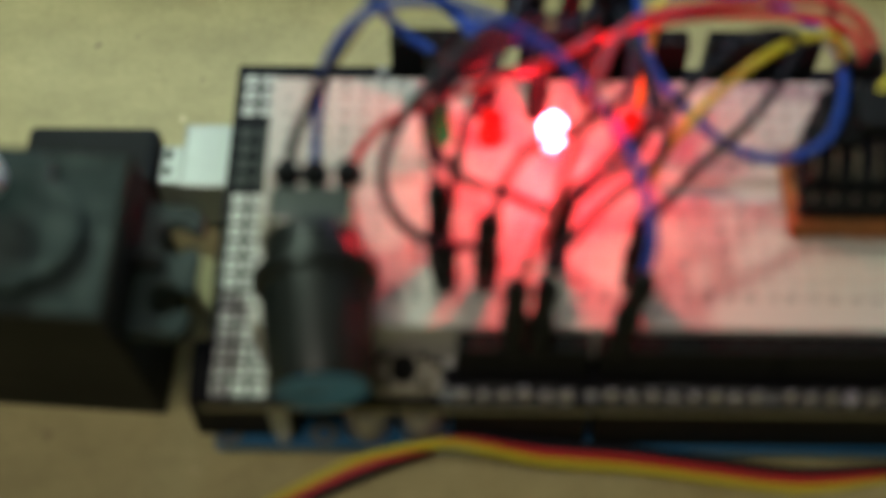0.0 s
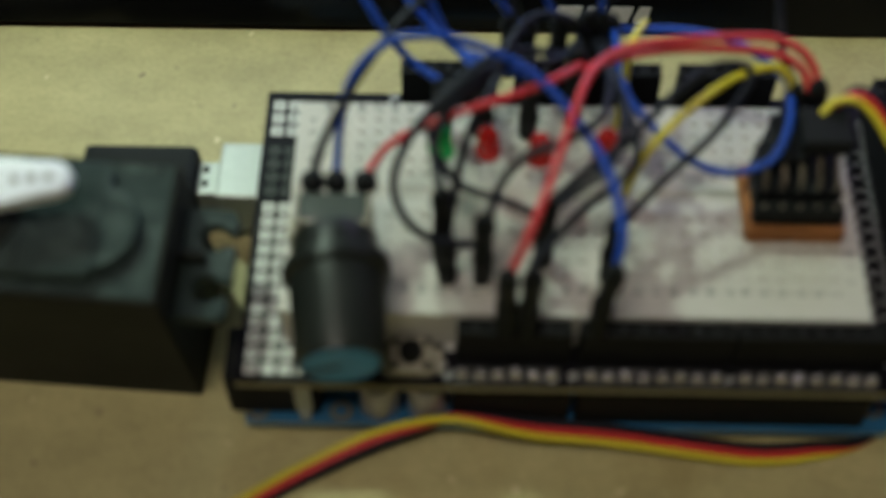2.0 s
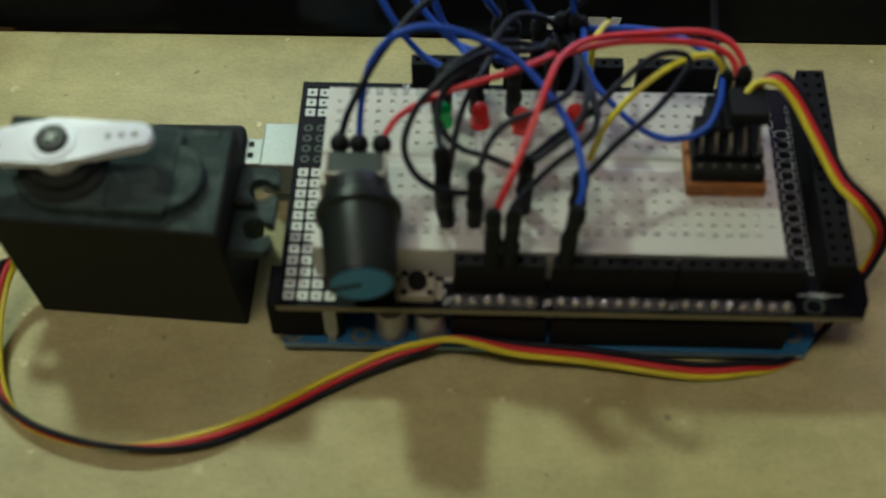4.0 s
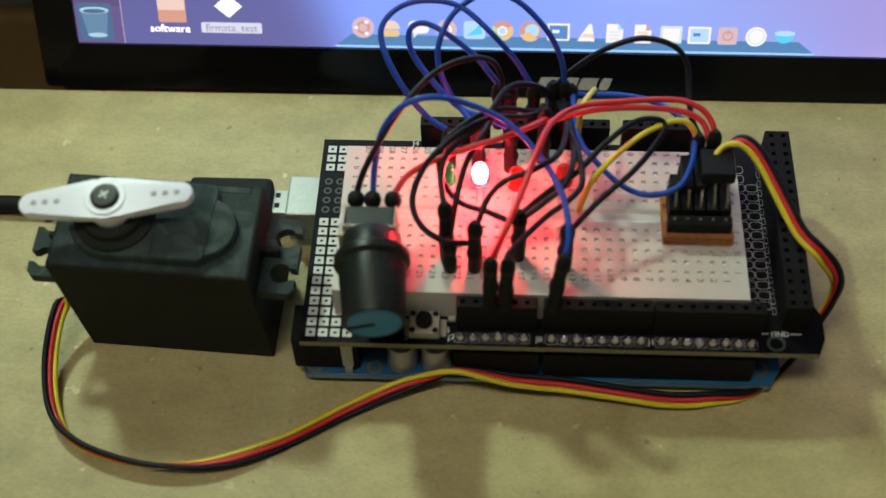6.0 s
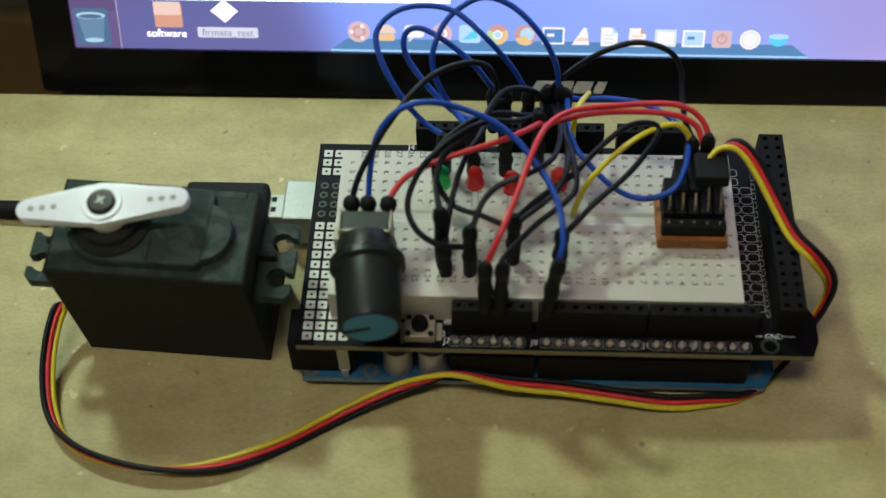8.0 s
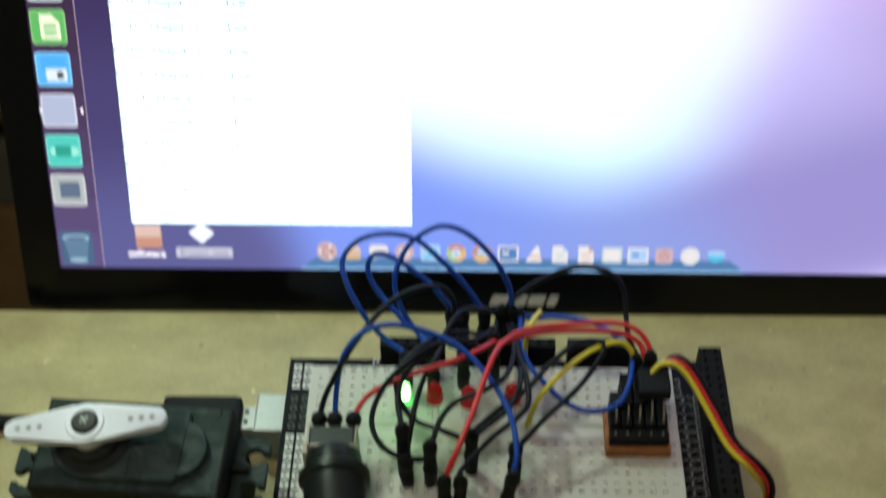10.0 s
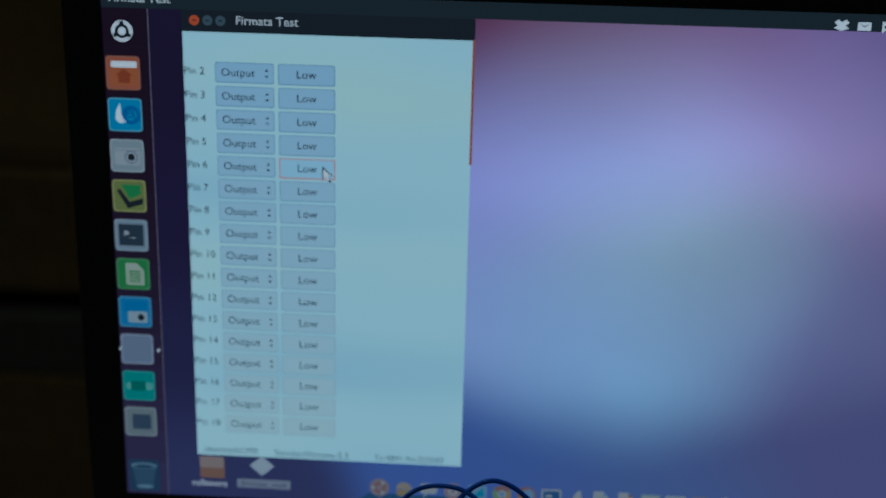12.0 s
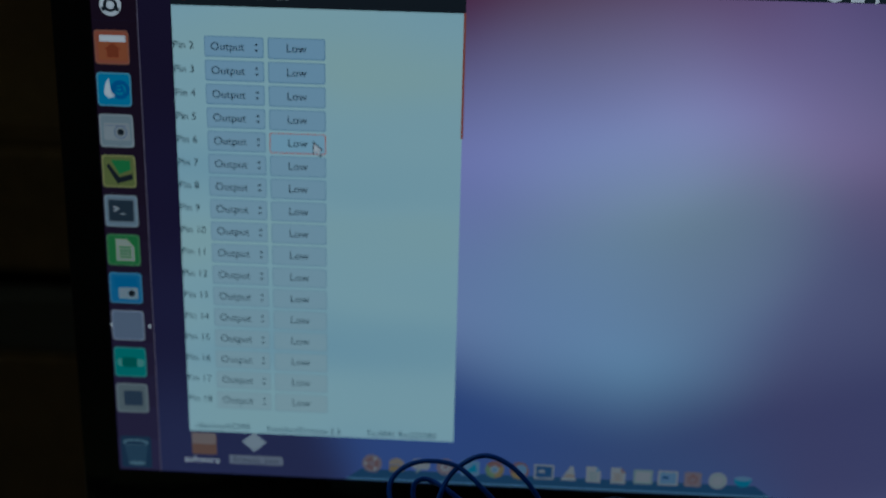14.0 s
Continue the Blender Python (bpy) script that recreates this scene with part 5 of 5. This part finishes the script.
jumper(W_BLUE, [(1.74, 2.95, 3.50), (1.30, 3.24, 3.60), (0.86, 3.39, 4.20), (0.47, 3.86, 4.70), (0.34, 4.37, 5.00), (0.66, 4.76, 5.20), (1.23, 4.94, 5.25), (1.93, 4.84, 5.20), (2.57, 4.42, 4.90), (3.10, 4.21, 4.30), (3.50, 4.10, 3.55)], BLUE, [(1.76, 2.82, 2.45, 3.4), (3.51, 4.1, 2.4, 3.4)])
jumper(W_BLUE, [(2.36, 2.98, 3.55), (1.88, 3.65, 3.60), (1.57, 3.88, 4.20), (1.51, 4.20, 4.70), (1.81, 4.74, 5.10), (2.45, 5.03, 5.40), (3.08, 4.94, 5.30), (3.67, 4.59, 4.90), (4.04, 4.30, 4.30), (4.16, 4.10, 3.60)], BLUE, [(2.36, 2.8, 2.45, 3.45), (4.16, 4.1, 2.4, 3.5)])
jumper(W_BLUE, [(3.02, 2.95, 3.60), (2.50, 3.25, 3.60), (1.94, 3.61, 3.50), (1.28, 4.02, 4.00), (0.91, 4.41, 4.40), (0.91, 4.68, 4.70), (1.20, 4.75, 4.80), (1.69, 4.53, 4.70), (2.31, 4.25, 4.30), (2.80, 4.12, 3.60), (3.02, 4.10, 3.45)], BLUE, [(3.04, 2.78, 2.45, 3.5), (3.02, 4.1, 2.4, 3.35)])
jumper(W_BLACK, [(3.95, 4.10, 3.55), (4.10, 4.20, 3.80), (4.61, 4.21, 4.40), (5.16, 4.23, 4.80), (5.73, 4.31, 4.90), (6.31, 4.19, 4.80), (6.59, 3.98, 4.50), (6.65, 3.57, 4.10), (6.70, 3.06, 3.90), (6.90, 2.63, 3.70)], BLACK, [(3.9, 4.1, 2.4, 3.5)])
jumper(W_RED, [(2.70, -0.62, 3.85), (2.96, -0.28, 4.40), (3.30, 0.65, 4.60), (3.56, 1.49, 4.70), (3.84, 2.26, 4.60), (4.36, 2.86, 4.40), (5.28, 3.12, 4.30), (6.30, 3.19, 4.30), (6.81, 3.09, 4.20), (7.08, 2.87, 4.00), (7.14, 2.62, 3.80)], RED, [(2.69, -0.64, 2.4, 3.7), (7.14, 2.62, 2.45, 3.72)])
jumper(W_RED, [(3.79, 2.87, 3.90), (4.15, 2.88, 4.10), (4.83, 2.99, 4.20), (5.62, 3.05, 4.20), (6.42, 3.03, 4.15), (6.88, 2.89, 4.00), (7.03, 2.62, 3.80)], RED, [(3.72, 3.05, 2.45, 3.85)])
jumper(W_YELLOW, [(4.45, 1.62, 2.60), (4.72, 1.76, 3.50), (5.38, 2.24, 4.00), (5.99, 2.58, 4.20), (6.45, 2.72, 4.20), (6.70, 2.66, 4.00), (6.80, 2.56, 3.70)], YELLOW, [(6.82, 2.58, 2.45, 3.66)])
jumper(W_YELLOW, [(4.78, 4.09, 3.60), (4.53, 3.44, 3.90), (4.43, 3.04, 3.80), (4.42, 2.95, 2.50)], YELLOW, [])
jumper(W_BLUE, [(4.31, 4.26, 3.50), (4.40, 2.83, 3.60), (4.74, 2.24, 3.50), (5.29, 1.66, 3.40), (5.85, 1.44, 3.40), (6.39, 1.52, 3.60), (6.64, 1.94, 3.80), (6.75, 2.54, 3.80)], BLUE, [(4.3, 4.1, 2.4, 3.4)])
jumper(W_BLUE, [(4.26, 4.36, 3.40), (4.48, 4.02, 3.50), (5.24, 3.94, 3.60), (6.04, 3.65, 3.70), (6.63, 2.99, 3.80), (6.81, 2.63, 3.70)], BLUE, [])
jumper(W_BLACK, [(4.18, 0.28, 3.75), (4.29, 0.45, 3.60), (4.80, 0.98, 3.80), (5.41, 1.51, 4.00), (5.81, 2.01, 4.10), (6.10, 2.52, 4.20), (5.93, 2.66, 4.30), (5.48, 2.57, 4.30), (4.91, 2.09, 4.20), (4.36, 1.52, 4.00), (3.80, 1.09, 3.90), (3.31, 0.64, 3.80)], BLACK, [(4.16, 0.24, 2.45, 3.65), (3.24, 0.5, 2.45, 3.7)])
jumper(W_BLACK, [(2.38, 0.23, 3.30), (1.79, 0.12, 3.50), (1.34, 0.32, 3.70), (1.14, 0.76, 3.90), (1.29, 1.23, 4.20), (1.64, 1.60, 4.50), (2.13, 2.04, 4.60), (2.67, 2.45, 4.50), (3.29, 2.76, 4.20), (3.78, 3.60, 3.50), (3.80, 4.00, 3.35)], BLACK, [(2.38, 0.18, 2.45, 3.75)])
jumper(W_BLACK, [(3.20, 0.40, 3.90), (3.06, 0.41, 3.80), (2.60, 0.63, 3.80), (2.09, 0.91, 3.70), (1.75, 1.28, 3.80), (1.63, 1.60, 4.10), (1.77, 1.93, 4.40), (2.33, 2.45, 4.50), (2.89, 2.87, 4.30), (3.53, 3.25, 3.80), (3.70, 3.70, 3.50)], BLACK, [])
jumper(W_BLACK, [(2.40, 0.20, 3.85), (2.60, 0.70, 4.10), (2.92, 0.99, 4.30), (3.46, 1.20, 4.40), (3.96, 1.69, 4.30), (4.15, 2.64, 3.90), (4.14, 3.40, 3.60), (4.14, 4.00, 3.40)], BLACK, [])
jumper(W_BLACK, [(3.20, 0.39, 3.80), (3.63, 0.66, 4.00), (4.07, 0.99, 4.20), (4.27, 1.64, 4.20), (4.27, 2.65, 3.80), (4.22, 3.60, 3.50), (4.30, 4.00, 3.30)], BLACK, [])
jumper(W_BLACK, [(2.98, -0.55, 3.75), (3.08, -0.30, 3.80), (3.69, 0.47, 3.80), (4.18, 0.80, 4.00), (4.43, 1.15, 4.10), (4.38, 1.87, 4.10), (4.22, 2.80, 3.80), (4.02, 3.90, 3.40)], BLACK, [(2.98, -0.64, 2.4, 3.65, (0.03, 0.03))])
jumper(W_BLACK, [(1.79, 0.45, 4.15), (1.69, 1.16, 4.20), (1.86, 1.69, 4.40), (2.45, 2.26, 4.50), (2.94, 3.32, 4.40), (3.46, 3.72, 4.10), (3.92, 4.00, 3.50)], BLACK, [(1.8, 0.43, 2.45, 4.0)])
jumper(W_BLACK, [(1.86, 0.20, 3.30), (2.03, 1.13, 3.90), (2.24, 1.83, 4.10), (2.55, 2.60, 4.00), (2.77, 3.56, 3.80), (3.02, 4.00, 3.45)], BLACK, [(1.87, 0.17, 2.45, 3.2)])

# ---- plug strip on its tan board ----
def plug_strip():
    t = thing("pin_strip", 6.16, 0.88, 2.5, label="row of right-angle pins on a tan perfboard", category="connector")
    bm = boxes(((0, 0.0, 0.02), (1.36, 1.15, 0.30)), bevel=0.02)
    bmesh.ops.subdivide_edges(bm, edges=bm.edges, cuts=7, use_grid_fill=True)
    rnd = random.Random(4)
    for v in bm.verts:
        v.co += Vector((rnd.uniform(-1, 1), rnd.uniform(-1, 1), 0)) * 0.028
    part("perfboard", bm, TAN_BOARD, t, "rough-sawn tan board")
    part("pin_block", boxes(((0.04, 0.06, 0.34), (1.32, 0.30, 0.62)), bevel=0.03), HEADER_BLACK, t)
    for k in range(5):
        x = 0.17 + k * PITCH
        bm = bmesh.new()
        rod(bm, (x, 0.18, 0.60), (x, 0.18, 0.66), 0.03, n=6)
        rod(bm, (x + 0.01, 0.40, 0.70), (x + 0.02, 0.46, 0.84), 0.028, n=6)
        rod(bm, (x + 0.02, 0.46, 0.84), (x + 0.05, 0.85, 0.96), 0.028, n=6)
        part("pin", bm, BRASS, t)
        part("pin", boxes(((x - 0.03, 0.15, -0.1), (x + 0.03, 0.21, 0.1))), TIN, t)
        end = 1.0 if k == 0 else 1.5
        part("plug_shell", boxes(((x - 0.112, 0.345, 0.36), (x + 0.112, end, 0.74)), bevel=0.03), RUBBER, t)
        if k < 3:
            part("plug_shell", boxes(((x - 0.105, 0.70, 0.815), (x + 0.115, end, 1.06)), bevel=0.03), RUBBER, t)
    part("servo_plug", boxes(((0.66, 0.74, 1.07), (1.34, 1.40, 1.38)), bevel=0.04), RUBBER, t)


plug_strip()


def motions():
    """Only the light of the diodes changes: each glowing core rises into its lens to shine and sinks back into the board."""
    down = -1.5 * CM
    for key, spans in (("green", [(296, 327)]), ("red_a", [(70, 95), (166, 188)]), ("red_b", [(0, 20)]), ("red_c", [])):
        rows = [] if spans and spans[0][0] == 0 else [(0, pose(0, 0, down))]
        for a, b in spans:
            rows += ([(a / FPS, pose(0, 0, down))] if a else []) + [((a + 1 if a else 0) / FPS, pose(0, 0, 0)), (b / FPS, pose(0, 0, 0)), ((b + 1) / FPS, pose(0, 0, down))]
        walk(CORES[key], rows + [(14.0, pose(0, 0, down))])


motions()
